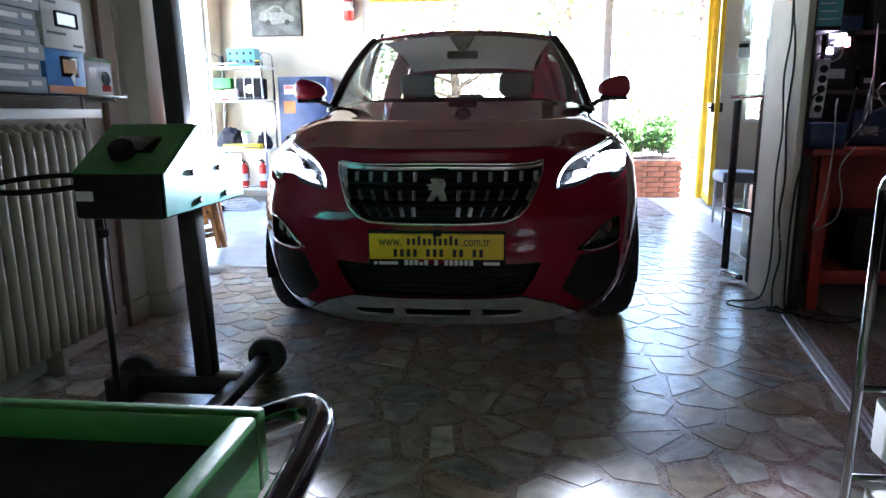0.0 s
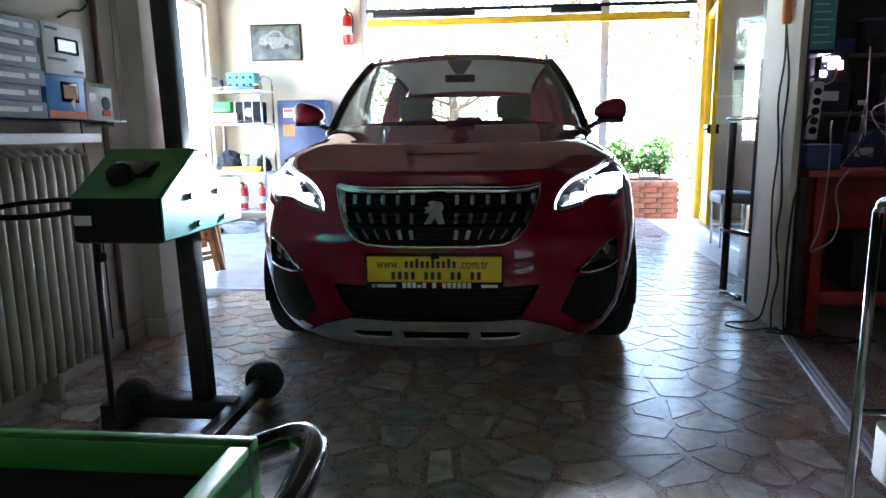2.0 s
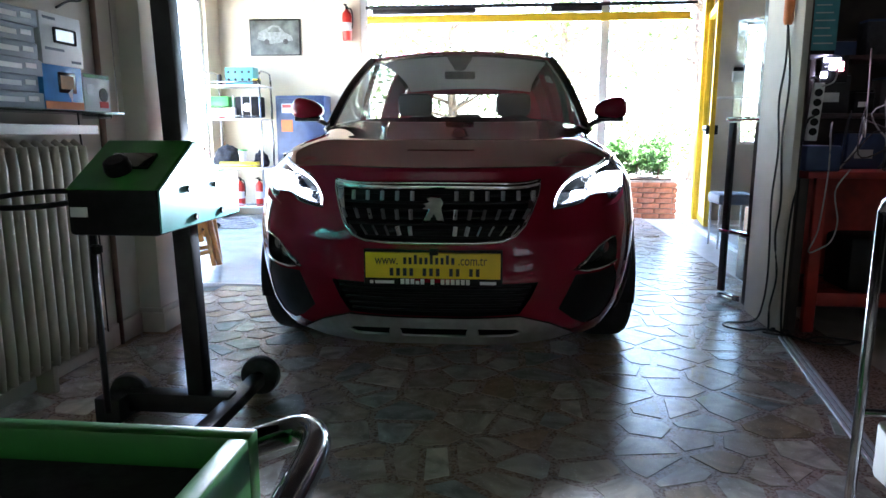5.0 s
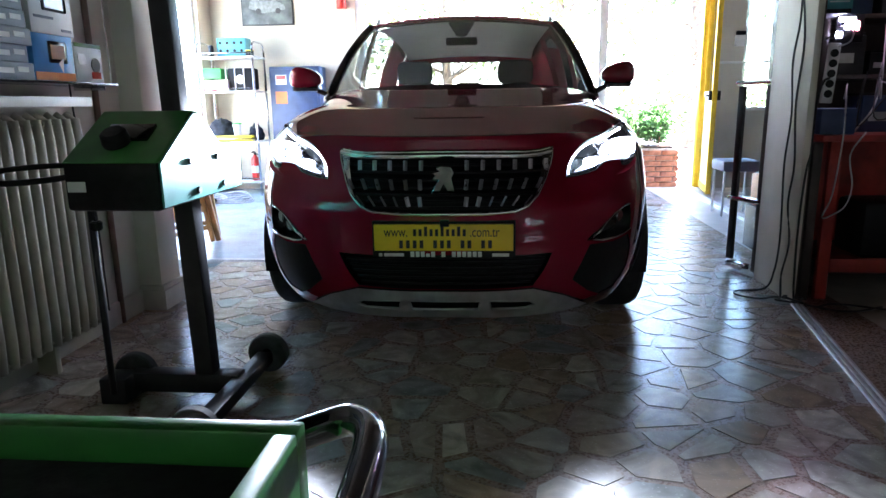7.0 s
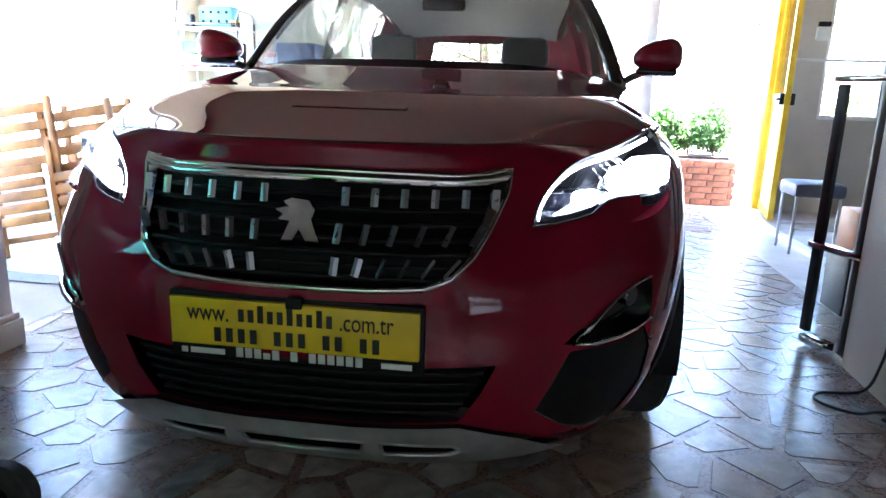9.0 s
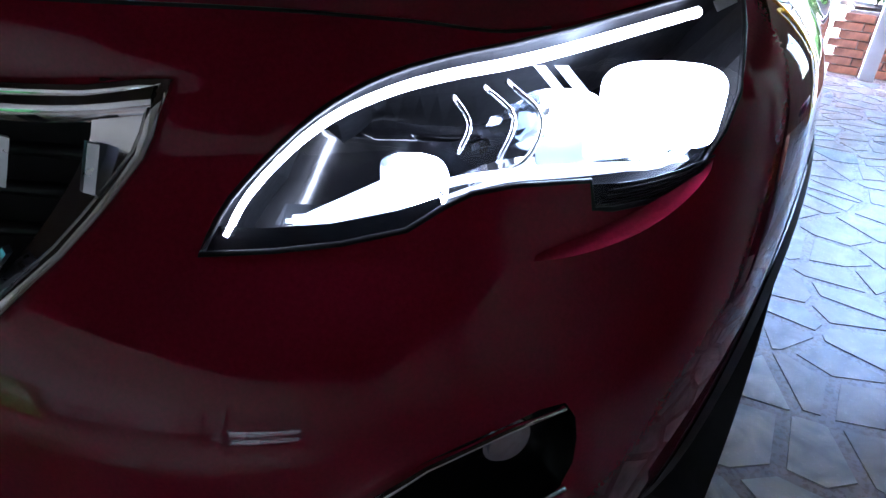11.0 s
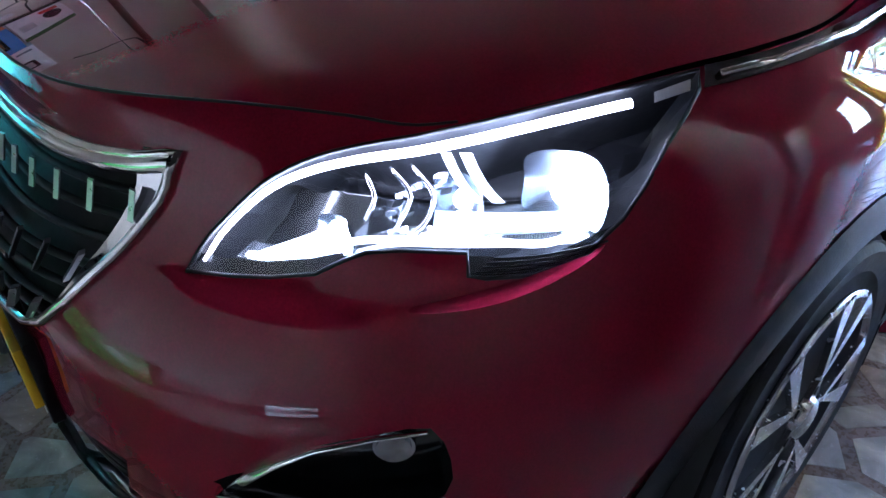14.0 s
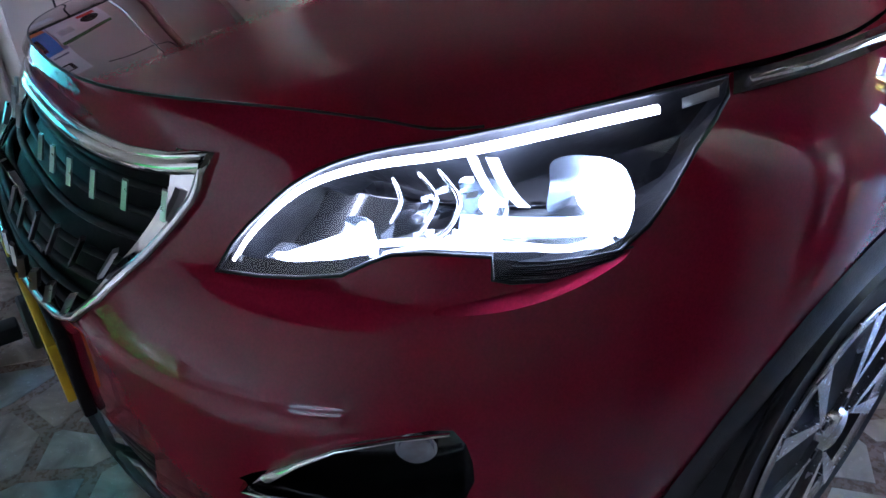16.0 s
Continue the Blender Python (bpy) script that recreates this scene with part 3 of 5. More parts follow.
car = thing("car", 0, 0, 0, "dark red SUV with lit headlamps parked on marble floor", "car")


def body_keep(s, z):
    return z < curve(EDGE, abs(s)) and not any(inside((s, z), h) for h in holes)


body = part("body", skin([edge_loop] + holes, body_keep, -FULL, FULL, .18, 1.10, .026, .024), RED, car, "dark red metallic bumper, wings and flanks", smooth=True)


# bonnet
def edge3(s):
    return shell(s, curve(EDGE, abs(s)))


def cowl(u):
    k = 1 - u * u
    return Vector((.772 * u, 1.50 - .36 * k, 1.055 + .052 * (1 - u ** 4)))


CS, CB = .50, 1.40


def bonnet(u, v):
    u = u * 2 - 1
    f, b = edge3(u * CS), cowl(u)
    lft, rgt = edge3(-(CS + (CB - CS) * v)), edge3(CS + (CB - CS) * v)
    k = (u + 1) / 2
    c = f * (1 - v) + b * v + lft * (1 - k) + rgt * k - (edge3(-CS) * (1 - k) * (1 - v) + edge3(CS) * k * (1 - v) + cowl(-1) * (1 - k) * v + cowl(1) * k * v)
    # broad flat crown that rolls over only towards the wings
    m0, m1, eg = edge3(0), cowl(0), edge3(CS + (CB - CS) * v)
    mid = m0.z + (m1.z - m0.z) * (.95 * v + .05 * v * v)
    z = eg.z + (mid - eg.z) * (1 - abs(u) ** 8)
    z += (f.z - edge3(CS).z - (m0.z - edge3(CS).z) * (1 - abs(u) ** 8)) * (1 - v) ** 5
    # raised shoulder line along each side
    z += .013 * math.exp(-((abs(u) - .82) / .22) ** 2) * ease(0, .25, v) * (1 - ease(.75, 1, v))
    return Vector((c.x, c.y, z))


bon = part("bonnet", grid(bonnet, 48, 40), RED, car, smooth=True)
# shut line between bonnet and bumper
part("shut_line", tube([edge3(-CS + 2 * CS * i / 60) + Vector((0, -.001, -.002)) for i in range(61)], .0024, 6), BLACK, car, smooth=True)
for sg in (1, -1):
    part("wing_strip", patch([(sg * s, z) for s, z in rounded([(.748, .935), (.85, .941), (1.0, .950), (1.10, .959), (1.10, .942), (1.0, .933), (.85, .925), (.745, .917)], 3)], .003), GLOSSBLACK, car, "gloss black strip behind the headlamp")
    part("wing_trim", tube([shell(sg * s, z, .006) for s, z in ((.765, .926), (.85, .931), (1.0, .940), (1.08, .948))], .0045, 6), CHROME, car, "bright trim blade", smooth=True)
# washer nozzle patch / bonnet badge recess
part("bonnet_sticker", grid(lambda u, v: bonnet(.5 + (u - .5) * .14, .31 + .045 * v) + Vector((0, 0, .002)), 6, 3), RED, car)

# windscreen, roof and pillars
def top(u):
    k = 1 - u * u
    return Vector((.60 * u, 2.10 - .13 * k, 1.525 + .035 * k))


def screen(u, v):
    u = u * 2 - 1
    p = cowl(u) * (1 - v) + top(u) * v
    return p + Vector((0, -.03, .035)) * math.sin(math.pi * v)


part("windscreen", grid(lambda u, v: screen(.03 + .94 * u, .035 + .945 * v), 24, 16), SCREEN, car, smooth=True).visible_shadow = False
part("cowl", grid(lambda u, v: screen(u, .05 * v) + Vector((0, -.012, -.012)), 20, 3), BLACK, car, "black scuttle panel", smooth=True)
for sg in (0, 1):
    part("pillar_a", tube([screen(sg, i / 14) + Vector((0, .01, -.006)) for i in range(15)], .032, 10, flat=.7), GLOSSBLACK, car, smooth=True)


def roof(u, v):
    u = u * 2 - 1
    a = top(u)
    y = a.y + (3.95 - a.y) * v
    return Vector((a.x * (1 + .06 * math.sin(math.pi * min(1, v * 1.2))), y, a.z + .055 * math.sin(math.pi * min(1, v * .95 + .02)) - .09 * v ** 3))


part("headliner", grid(lambda u, v: roof(.03 + .94 * u, .01 + .97 * v) + Vector((0, 0, -.035)), 12, 12), LINER, car, "pale grey headliner", smooth=True)
part("roof", grid(roof, 20, 24, thick=.02), RED, car, smooth=True)
for sg in (0, 1):
    part("roof_rail", tube([roof(.02 + .96 * sg, .12 + .76 * i / 12) + Vector((0, 0, .045 * math.sin(math.pi * min(1, (i + .5) / 3, (12.5 - i) / 3) / 2))) for i in range(13)], .014, 8), SILVER, car, smooth=True)


def side_glass(sg, y0, y1):
    def fn(u, v):
        y = y0 + (y1 - y0) * u
        s = 1 + (y - YC) / 1.4
        lo = shell(sg * s, curve(EDGE, s)) + Vector((-sg * .03, 0, 0))
        k = (y - 2.1) / (3.95 - 2.1)
        hi = roof(1 if sg > 0 else 0, min(1, max(0, k)))
        if y < 2.1:
            w = (y - 1.5) / .6
            hi = screen(1 if sg > 0 else 0, max(.04, min(1, w)))
        return lo + (hi - lo) * v + Vector((sg * .02, 0, 0)) * math.sin(math.pi * v)
    return fn


for sg in (1, -1):
    part("side_window", grid(side_glass(sg, 1.62, 2.55), 14, 8), TINTED, car).visible_shadow = False
    part("side_window", grid(side_glass(sg, 2.66, 3.40), 10, 8), TINTED, car).visible_shadow = False
    part("pillar_b", grid(side_glass(sg, 2.55, 2.66), 2, 8, thick=.02), GLOSSBLACK, car)
    part("pillar_c", grid(side_glass(sg, 3.40, 4.02), 4, 8, thick=.02), RED, car)
    part("window_trim", tube([shell(sg * (1 + (y - YC) / 1.4), curve(EDGE, 1 + (y - YC) / 1.4)) + Vector((-sg * .01, 0, .004)) for y in [1.78 + .12 * i for i in range(16)]], .011, 8), CHROME, car, smooth=True)


def rear(u, v):
    x = (u * 2 - 1)
    z = .20 + 1.28 * v
    half = .80 if z < 1.0 else .80 - .22 * (z - 1.0) / .48
    return Vector((half * x, 4.40 - .10 * x * x - .40 * ease(1.0, 1.5, z) - .06 * (1 - ease(.2, .35, z)), z))


def rear_hole(x, z):
    return rear((x / .8 + 1) / 2, (z - .20) / 1.28)


rw = rounded([(-.50, 1.08), (.50, 1.08), (.46, 1.40), (-.46, 1.40)], 4)
outl = rounded([(-.8, .2), (.8, .2), (.8, 1.48), (-.8, 1.48)], 8)
part("tailgate", skin([outl, rw], lambda s, z: not inside((s, z), rw), -.8, .8, .2, 1.48, .08, .08, fn=rear_hole), RED, car, smooth=True)
part("rear_window", patch(rw, ds=.08, dz=.08, fn=rear_hole), TINTED, car).visible_shadow = False

# cabin
part("cabin_floor", box(-.72, .72, 1.2, 4.2, .22, .30), BLACK, car)
part("firewall", box(-.70, .70, 1.28, 1.33, .26, 1.02), BLACK, car)
for sg in (1, -1):
    part("door_lining", box(sg * .72 - .02, sg * .72 + .02, 1.3, 4.1, .3, 1.02, .01), BLACK, car)
part("dashboard", grid(lambda u, v: Vector(((u * 2 - 1) * .68, 1.33 + .42 * v - .12 * (1 - (u * 2 - 1) ** 2), 1.02 + .06 * math.sin(math.pi * (.2 + .7 * v)))), 12, 6, thick=.1), BLACK, car, "dark dashboard", smooth=True)
for sx in (-.37, .37):
    seat = part("front_seat", box(sx - .25, sx + .25, 2.05, 2.55, .45, .62, .06), SEAT, car)
    part("backrest", box(sx - .24, sx + .24, 2.50, 2.66, .58, 1.13, .06), SEAT, seat)
    part("headrest", box(sx - .13, sx + .13, 2.56, 2.66, 1.16, 1.33, .045), SEAT, seat)
bench = part("rear_seat", box(-.62, .62, 2.95, 3.4, .45, .62, .06), SEAT, car)
part("backrest", box(-.62, .62, 3.38, 3.54, .58, 1.08, .06), SEAT, bench)
for sx in (-.40, 0, .40):
    part("headrest", box(sx - .12, sx + .12, 3.42, 3.52, 1.09, 1.20, .04), SEAT, bench)
part("steering_wheel", tube([Vector((.37, 1.85, .98)) + Vector((.17 * math.cos(a), .06 * math.sin(a), .16 * math.sin(a))) for a in [2 * math.pi * i / 24 for i in range(24)]], .014, 8, closed=True), BLACK, car, smooth=True)
part("sensor_box", prism([(-.085, .05), (.085, .05), (.03, -.035), (-.03, -.035)], .05, Matrix.Translation((0, 1.95, 1.475)), bev=.008), BLACK, car)
part("rear_view_mirror", box(-.10, .10, 1.96, 1.985, 1.385, 1.435, .012), BLACK, car)

# door mirrors
for sg in (1, -1):
    def pod(u, v, sg=sg):
        a, b = u * 2 * math.pi, (v - .5) * math.pi
        ex = .135 * math.copysign(abs(math.cos(b)) ** .6, math.cos(b))
        x = .918 + math.copysign(abs(math.cos(a) * math.cos(b)) ** .75, math.cos(a)) * .096
        z = 1.172 + (.072 if b > 0 else .050) * math.copysign(abs(math.sin(b)) ** .8, math.sin(b)) * (1.0 + .28 * (x - .915) / .10) + .004 * (x - .915) / .10
        y = 1.60 + math.copysign(abs(math.sin(a) * math.cos(b)) ** .8, math.sin(a)) * .085 + .04 * (x - .915)
        return Vector((sg * x, y, z))
    mir = part("door_mirror", grid(pod, 28, 18), RED, car, "red door mirror with black foot", smooth=True)
    part("mirror_foot", tube([(sg * .785, 1.66, 1.07), (sg * .83, 1.63, 1.10), (sg * .88, 1.61, 1.125)], .026, 8, flat=.6), BLACK, mir, "black mirror foot", smooth=True)
    part("mirror_base", box(sg * .915 - .078, sg * .915 + .078, 1.545, 1.66, 1.105, 1.138, .014), GLOSSBLACK, mir, "gloss black lower shell")

# grille
gr = part("grille", patch([(s * .99, z) for s, z in GRILLE_W], -.035), BLACK, car, "black grille with rows of small bright bars")
for i in range(8):
    z = .645 + .026 * i
    ws = [s for s, q in GRILLE if abs(q - z) < .02]
    w = max(ws) - .012 if ws else .15
    part("louvre", tube([shell(w * (k / 12 - 1), z, -.012) for k in range(25)], .006, 6), BLACK, gr, smooth=True)
part("grille_frame", tube([shell(s, z, .004) for s, z in GRILLE_W], .007, 8, closed=True), CHROME, gr, "chrome surround", smooth=True)
part("grille_top_bar", grid(lambda u, v: shell((u * 2 - 1) * .250, curve([(0, .821), (.10, .819), (.17, .818), (.215, .822), (.254, .831)], abs(u * 2 - 1) * .250) + .021 * v, .006 + .006 * math.sin(math.pi * v)), 60, 4), CHROME, gr, "broad chrome top blade", smooth=True)
for sg in (1, -1):
    part("grille_side_blade", grid(lambda u, v, sg=sg: shell(sg * (curve([(.64, .150), (.66, .180), (.70, .206), (.75, .226), (.80, .2425), (.855, .254)], .645 + .205 * u) - .030 * u * v - .003), .645 + .205 * u, .007), 16, 4), CHROME, gr, "chrome side blade", smooth=True)
for row, (z, h) in enumerate(((.792, .038), (.724, .036), (.668, .033))):
    for sg in (1, -1):
        for k in range(6):
            x = .086 + (.0595, .054, .046)[row] * k
            if x > (.39, .365, .32)[row]:
                continue
            lean = (0, .012, .018)[row] * (.15 + .85 * k / 5)
            p0, p1 = shell(s_at(sg * (x - lean), z - h / 2), z - h / 2, .010), shell(s_at(sg * (x + lean * .6), z + h / 2), z + h / 2, .010)
            p1.y = (p0.y + p1.y) / 2
            part("grille_bar", tube([p0, p0 * .5 + p1 * .5, p1], .0082, 4, flat=.45), BARCHROME, gr, smooth=False)
# plain bright emblem
emb = [(-.004, .060), (.034, .056), (.048, .030), (.036, .006), (.052, -.058), (.022, -.060), (.002, -.020), (-.024, -.058), (-.056, -.060), (-.020, .002), (-.050, .004), (-.034, .018), (-.052, .030), (-.018, .038), (-.030, .050)]
EP = shell(0, .738, .012)
part("emblem", prism([(x * .84, z * .90) for x, z in emb], .012, Matrix.Translation(EP) @ pose(0, -.012, 0, 12, 0, 0), bev=.0015), DARKCHROME, gr, "plain silver emblem", smooth=False)

# number plate with its holder
pl = part("plate", box(-.26, .26, -.012, .0, .487, .587, .002), YELLOW, car, "yellow sheet plate with black lettering")
part("plate_holder", box(-.268, .268, .0, .018, .455, .597, .004), BLACK, car, "black plate holder")
part("plate_bracket", box(-.012, .022, -.016, .0, .578, .602, .003), BLACK, car)


def words(text, x, z, size, parent, material, y):
    c = bpy.data.curves.new("writing", "FONT")
    c.body, c.size, c.extrude, c.align_x = text, size, .0006, "LEFT"
    o = bpy.data.objects.new("writing", c)
    me = bpy.data.meshes.new_from_object(o)
    bpy.data.objects.remove(o)
    me.transform(Matrix.Translation((x, y, z)) @ pose(0, 0, 0, 90, 0, 0) @ Matrix.Diagonal((.88, 1.25, 1, 1)))
    me.materials.append(material)
    ob = new("writing", me)
    ob.parent = parent
    return ob


words("www.", -.222, .541, .043, pl, INK, -.0135)
words(".com.tr", .098, .541, .043, pl, INK, -.0135)
for i in range(10):
    part("letter_bar", box(-.112 + .0205 * i, -.112 + .0205 * i + .0115, -.0142, -.0125, .543, .543 + (.036 if i in (2, 5, 8) else .026)), INK, pl, smooth=False)
for k, i in enumerate((0, 1, 2, 3, 5, 6, 7, 9, 10, 12, 13)):
    part("digit_bar", box(-.165 + .0255 * i, -.165 + .0255 * i + .014, -.0142, -.0125, .497, .527), INK, pl, smooth=False)
for i, w in enumerate((.030, .022, .022, .010, .026, 0, .012, 0, .012, .026, .012, .026, .012, .020)):
    if w:
        part("letter_bar", box(-.125 + .0195 * i, -.125 + .0195 * i + .0145, -.0015, .0, .461, .482 if w > .011 else .474), WHITEINK, pl, smooth=False)
for a, b in ((-.245, -.232), (-.225, -.150), (.182, .245)):
    part("letter_bar", box(a, b, -.0015, .0, .463, .475), WHITEINK, pl, smooth=False)

for sg in (1, -1):
    part("bumper_blade", grid(lambda u, v, sg=sg: shell(sg * (.505 + .155 * u), .733 + .058 * u * u + (.004 + .011 * math.sin(math.pi * min(1, u * 1.1)) ** .7) * v, .002 + .015 * math.sin(math.pi * u) ** .6 * (1 - v)), 24, 4), RED, car, smooth=True)

# lower intake, skid plate, side intakes
li = part("lower_intake", patch(LOWER_W, -.03), BLACK, car, "black lower air intake")
for i in range(5):
    z = .345 + .024 * i
    w = .196 + .049 * (z - .335) / .13 - .006
    part("louvre", tube([shell(w * (k / 10 - 1), z, -.018) for k in range(21)], .005, 6), BLACK, li, smooth=True)
sk_holes = [rounded([(-.066, .286), (.066, .286), (.060, .246), (-.060, .246)], 2)]
sk_r = rounded([(.084, .286), (.190, .280), (.215, .262), (.185, .246), (.090, .246)], 2)
sk_holes += [sk_r, mirrored(sk_r)]
sk = part("skid_plate", skin([SKID_W] + sk_holes, lambda s, z: inside((s, z), SKID_W) and not any(inside((s, z), h) for h in sk_holes), -.42, .42, .19, .33, .02, .012, .014), SILVER, car, "satin silver skid plate with three slots", smooth=True)
part("skid_backing", patch(SKID_W, -.02), BLACK, sk)
for h in sk_holes:
    part("slot_rim", tube([shell(s, z, .010) for s, z in h], .006, 6, closed=True), SILVER, sk, smooth=True)
for sg in (1, -1):
    q = [(sg * s, z) for s, z in SIDE_INTAKE]
    part("side_intake", patch(q, -.006), BLACK, car, "matt dark corner panel")
    fq = [(sg * s, z) for s, z in FOG]
    fg = part("fog_lamp_pocket", patch(fq, -.035), GLOSSBLACK, car, "gloss black fog lamp pocket with a bright rim")
    low = [(sg * s, z) for s, z in ((.582, .515), (.53, .502), (.48, .496), (.42, .495), (.372, .504), (.40, .530), (.430, .560), (.466, .589), (.52, .610), (.563, .617))]
    part("fog_rim", tube([shell(s, z, .005) for s, z in low], [.004, .007, .009, .012, .015, .012, .008, .005, .004, .003], 8, flat=.5), CHROME, fg, "bright rim", smooth=True)
    c = shell(sg * .535, .572, -.012)
    nrm = (shell(sg * .535, .572, .02) - shell(sg * .535, .572)).normalized()
    part("fog_lamp", cyl(c - nrm * .03, c - nrm * .004, .024, 20, bev=.004), BOWL, fg, "round clear fog lamp")
    part("pocket_wall", grid(lambda u, v, fq=fq: shell(*fq[round(u * len(fq)) % len(fq)], -.035 * v), len(fq), 1), GLOSSBLACK, fg)

# headlamps
for sg in (1, -1):
    def H(pts, sg=sg):
        return [(sg * s, z) for s, z in pts]
    hl = part("headlamp", patch(H(HEAD), -.115), GLOSSBLACK, car, "lit LED headlamp with a daylight strip along its brow", smooth=True)
    hq = H(HEAD)
    part("lamp_wall", grid(lambda u, v: shell(*hq[round(u * len(hq)) % len(hq)], -.115 * v), len(hq), 2), BLACK, hl, smooth=False)
    # parabolic reflectors that throw the beam forward, each with its module at the focus
    for s, z, r, sq, f, dep, rm in ((.638, .860, .056, .70, .022, .042, .025), (.530, .846, .038, .75, .016, .040, .011), (.412, .797, .032, .70, .014, .032, .017)):
        c = shell(sg * s, z, -dep)

        def bowl(u, v, c=c, r=r, sq=sq, f=f):
            a, q = u * 2 * math.pi, r * v
            q = max(q, .002)
            dx, dz = q * math.copysign(abs(math.cos(a)) ** .45, math.cos(a)), sq * q * math.copysign(abs(math.sin(a)) ** .45, math.sin(a))
            return c + Vector((dx, r * r / (4 * f) * .45 - (dx * dx + dz * dz) / (4 * f), dz + .12 * sg * dx))
        rb = part("reflector", grid(bowl, 32, 8), BOWL, hl, "bright reflector bowl", smooth=True)
        k = c + Vector((0, r * r / (4 * f) * .45 - f, 0))
        part("led_module", lathe([(.001, -rm * .8), (rm * .7, -rm * .6), (rm, 0), (rm * .7, rm * .6), (.001, rm * .8)], 16, Matrix.Translation(k) @ pose(0, 0, 0, 90, 0, 0)), LED_MAIN, hl, "glowing LED module", smooth=True)
    # chromed chamber between the inner and outer reflectors
    for pts in (((.452, .868), (.478, .842), (.466, .806)), ((.470, .872), (.500, .842), (.486, .806), (.448, .796)), ((.430, .860), (.444, .836), (.436, .812))):
        part("divider", tube(smoothpath([shell(sg * s, z, -.016) for s, z in pts], 4), .0026, 6), CHROME, hl, smooth=True)
    for s0, w in ((.500, .010), (.518, .012)):
        part("light_bar", grid(lambda u, v, s0=s0, w=w: shell(sg * (s0 - .008 + .046 * u + w * v), .884 - .046 * u, -.018), 4, 2), LAMP_GLOW, hl, "slanted glowing bar", smooth=False)
    fr_ = random.Random(31)
    for k in range(16):
        s0, z0 = .440 + .0045 * k + fr_.uniform(-.003, .003), .806 + .052 * fr_.random()
        w, h = fr_.uniform(.006, .016), fr_.uniform(.003, .009)
        part("facet", grid(lambda u, v, s0=s0, z0=z0, w=w, h=h, t=fr_.uniform(-.02, .02): shell(sg * (s0 + w * u), z0 + h * v + .35 * w * u, -.034 + t * v), 1, 1), BOWL, hl, smooth=False)
    # inner wedge and shelf under the outer reflector glow in place of reflected light
    part("inner_blade", grid(lambda u, v: shell(sg * (.330 + .075 * u), .764 + .030 * u * v + .012 * u, -.012 - .012 * v), 10, 3), LAMP_GLOW, hl, "inner blade given its own glow", smooth=True)
    part("lit_shelf", grid(lambda u, v: shell(sg * (.500 + .165 * u), .802 + .010 * u + .022 * v * (1 - .5 * u), -.022 - .012 * v), 14, 3), SHELF_GLOW, hl, "pale blue lamp shelf given a faint glow", smooth=True)
    part("lower_blade", grid(lambda u, v: shell(sg * (.325 + .325 * u), .760 + .030 * ease(.1, .5, u) + .006 * u + .016 * v, -.010 - .02 * v), 24, 3), CHROME, hl, "bright lower blade", smooth=True)
    part("edge_strip", tube(smoothpath([shell(sg * s, z, -.012) for s, z in ((.335, .764), (.39, .772), (.43, .792), (.48, .799), (.55, .800), (.61, .797), (.65, .812))], 4), .0042, 8), LAMP_GLOW, hl, "glowing lower strip", smooth=True)
    trim = H([(.292, .739), (.331, .743), (.369, .749), (.409, .759), (.430, .775), (.426, .782), (.40, .772), (.36, .762), (.32, .757), (.294, .757)])
    part("lower_trim", patch(trim, -.004), GLOSSBLACK, hl)
    trim2 = H([(.545, .769), (.562, .767), (.604, .769), (.645, .786), (.668, .812), (.655, .806), (.62, .790), (.58, .786), (.540, .787)])
    part("lower_trim", patch(trim2, -.004), GLOSSBLACK, hl)
    for k in range(4):
        part("trim_rib", tube([shell(sg * (.551 + .004 * k + .10 * i / 6), .772 + .0045 * k + .012 * (i / 6) ** 2, .0) for i in range(7)], .0014, 5), BLACK, hl)
    # light sources
    brow = [(.300, .752), (.306, .780), (.325, .812), (.352, .839), (.385, .858), (.425, .871), (.470, .880), (.518, .890), (.585, .903), (.640, .9115), (.664, .9145)]
    part("daylight_strip", tube(smoothpath([shell(sg * s, z - .0015, -.005) for s, z in brow], 4), [.0025 + .0028 * min(1, i / 26) for i in range(41)], 8), LED_DRL, hl, "glowing white strip", smooth=True)
    part("marker_window", patch(H([(.688, .919), (.732, .927), (.731, .918), (.69, .911)]), -.002), WHITEFRAME, hl, "pale side marker")
    part("lens", patch(H(HEAD), .001), LENS, hl, "clear outer lens", smooth=True).visible_shadow = False
    part("lens_rim", tube([shell(s, z, -.001) for s, z in hq], .0028, 6, closed=True), BLACK, hl, smooth=True)
    # beam
    lamp = bpy.data.lights.new("headlamp_beam", "SPOT")
    lamp.energy, lamp.spot_size, lamp.spot_blend, lamp.shadow_soft_size, lamp.color = 9.5, radians(84), 1.0, .03, (.80, .90, 1.0)
    lo = new("headlamp_beam", lamp)
    e0 = shell(sg * .46, .838, .05)
    lo.matrix_world = look(e0, e0 + Vector((sg * .10, -1, -.09)))

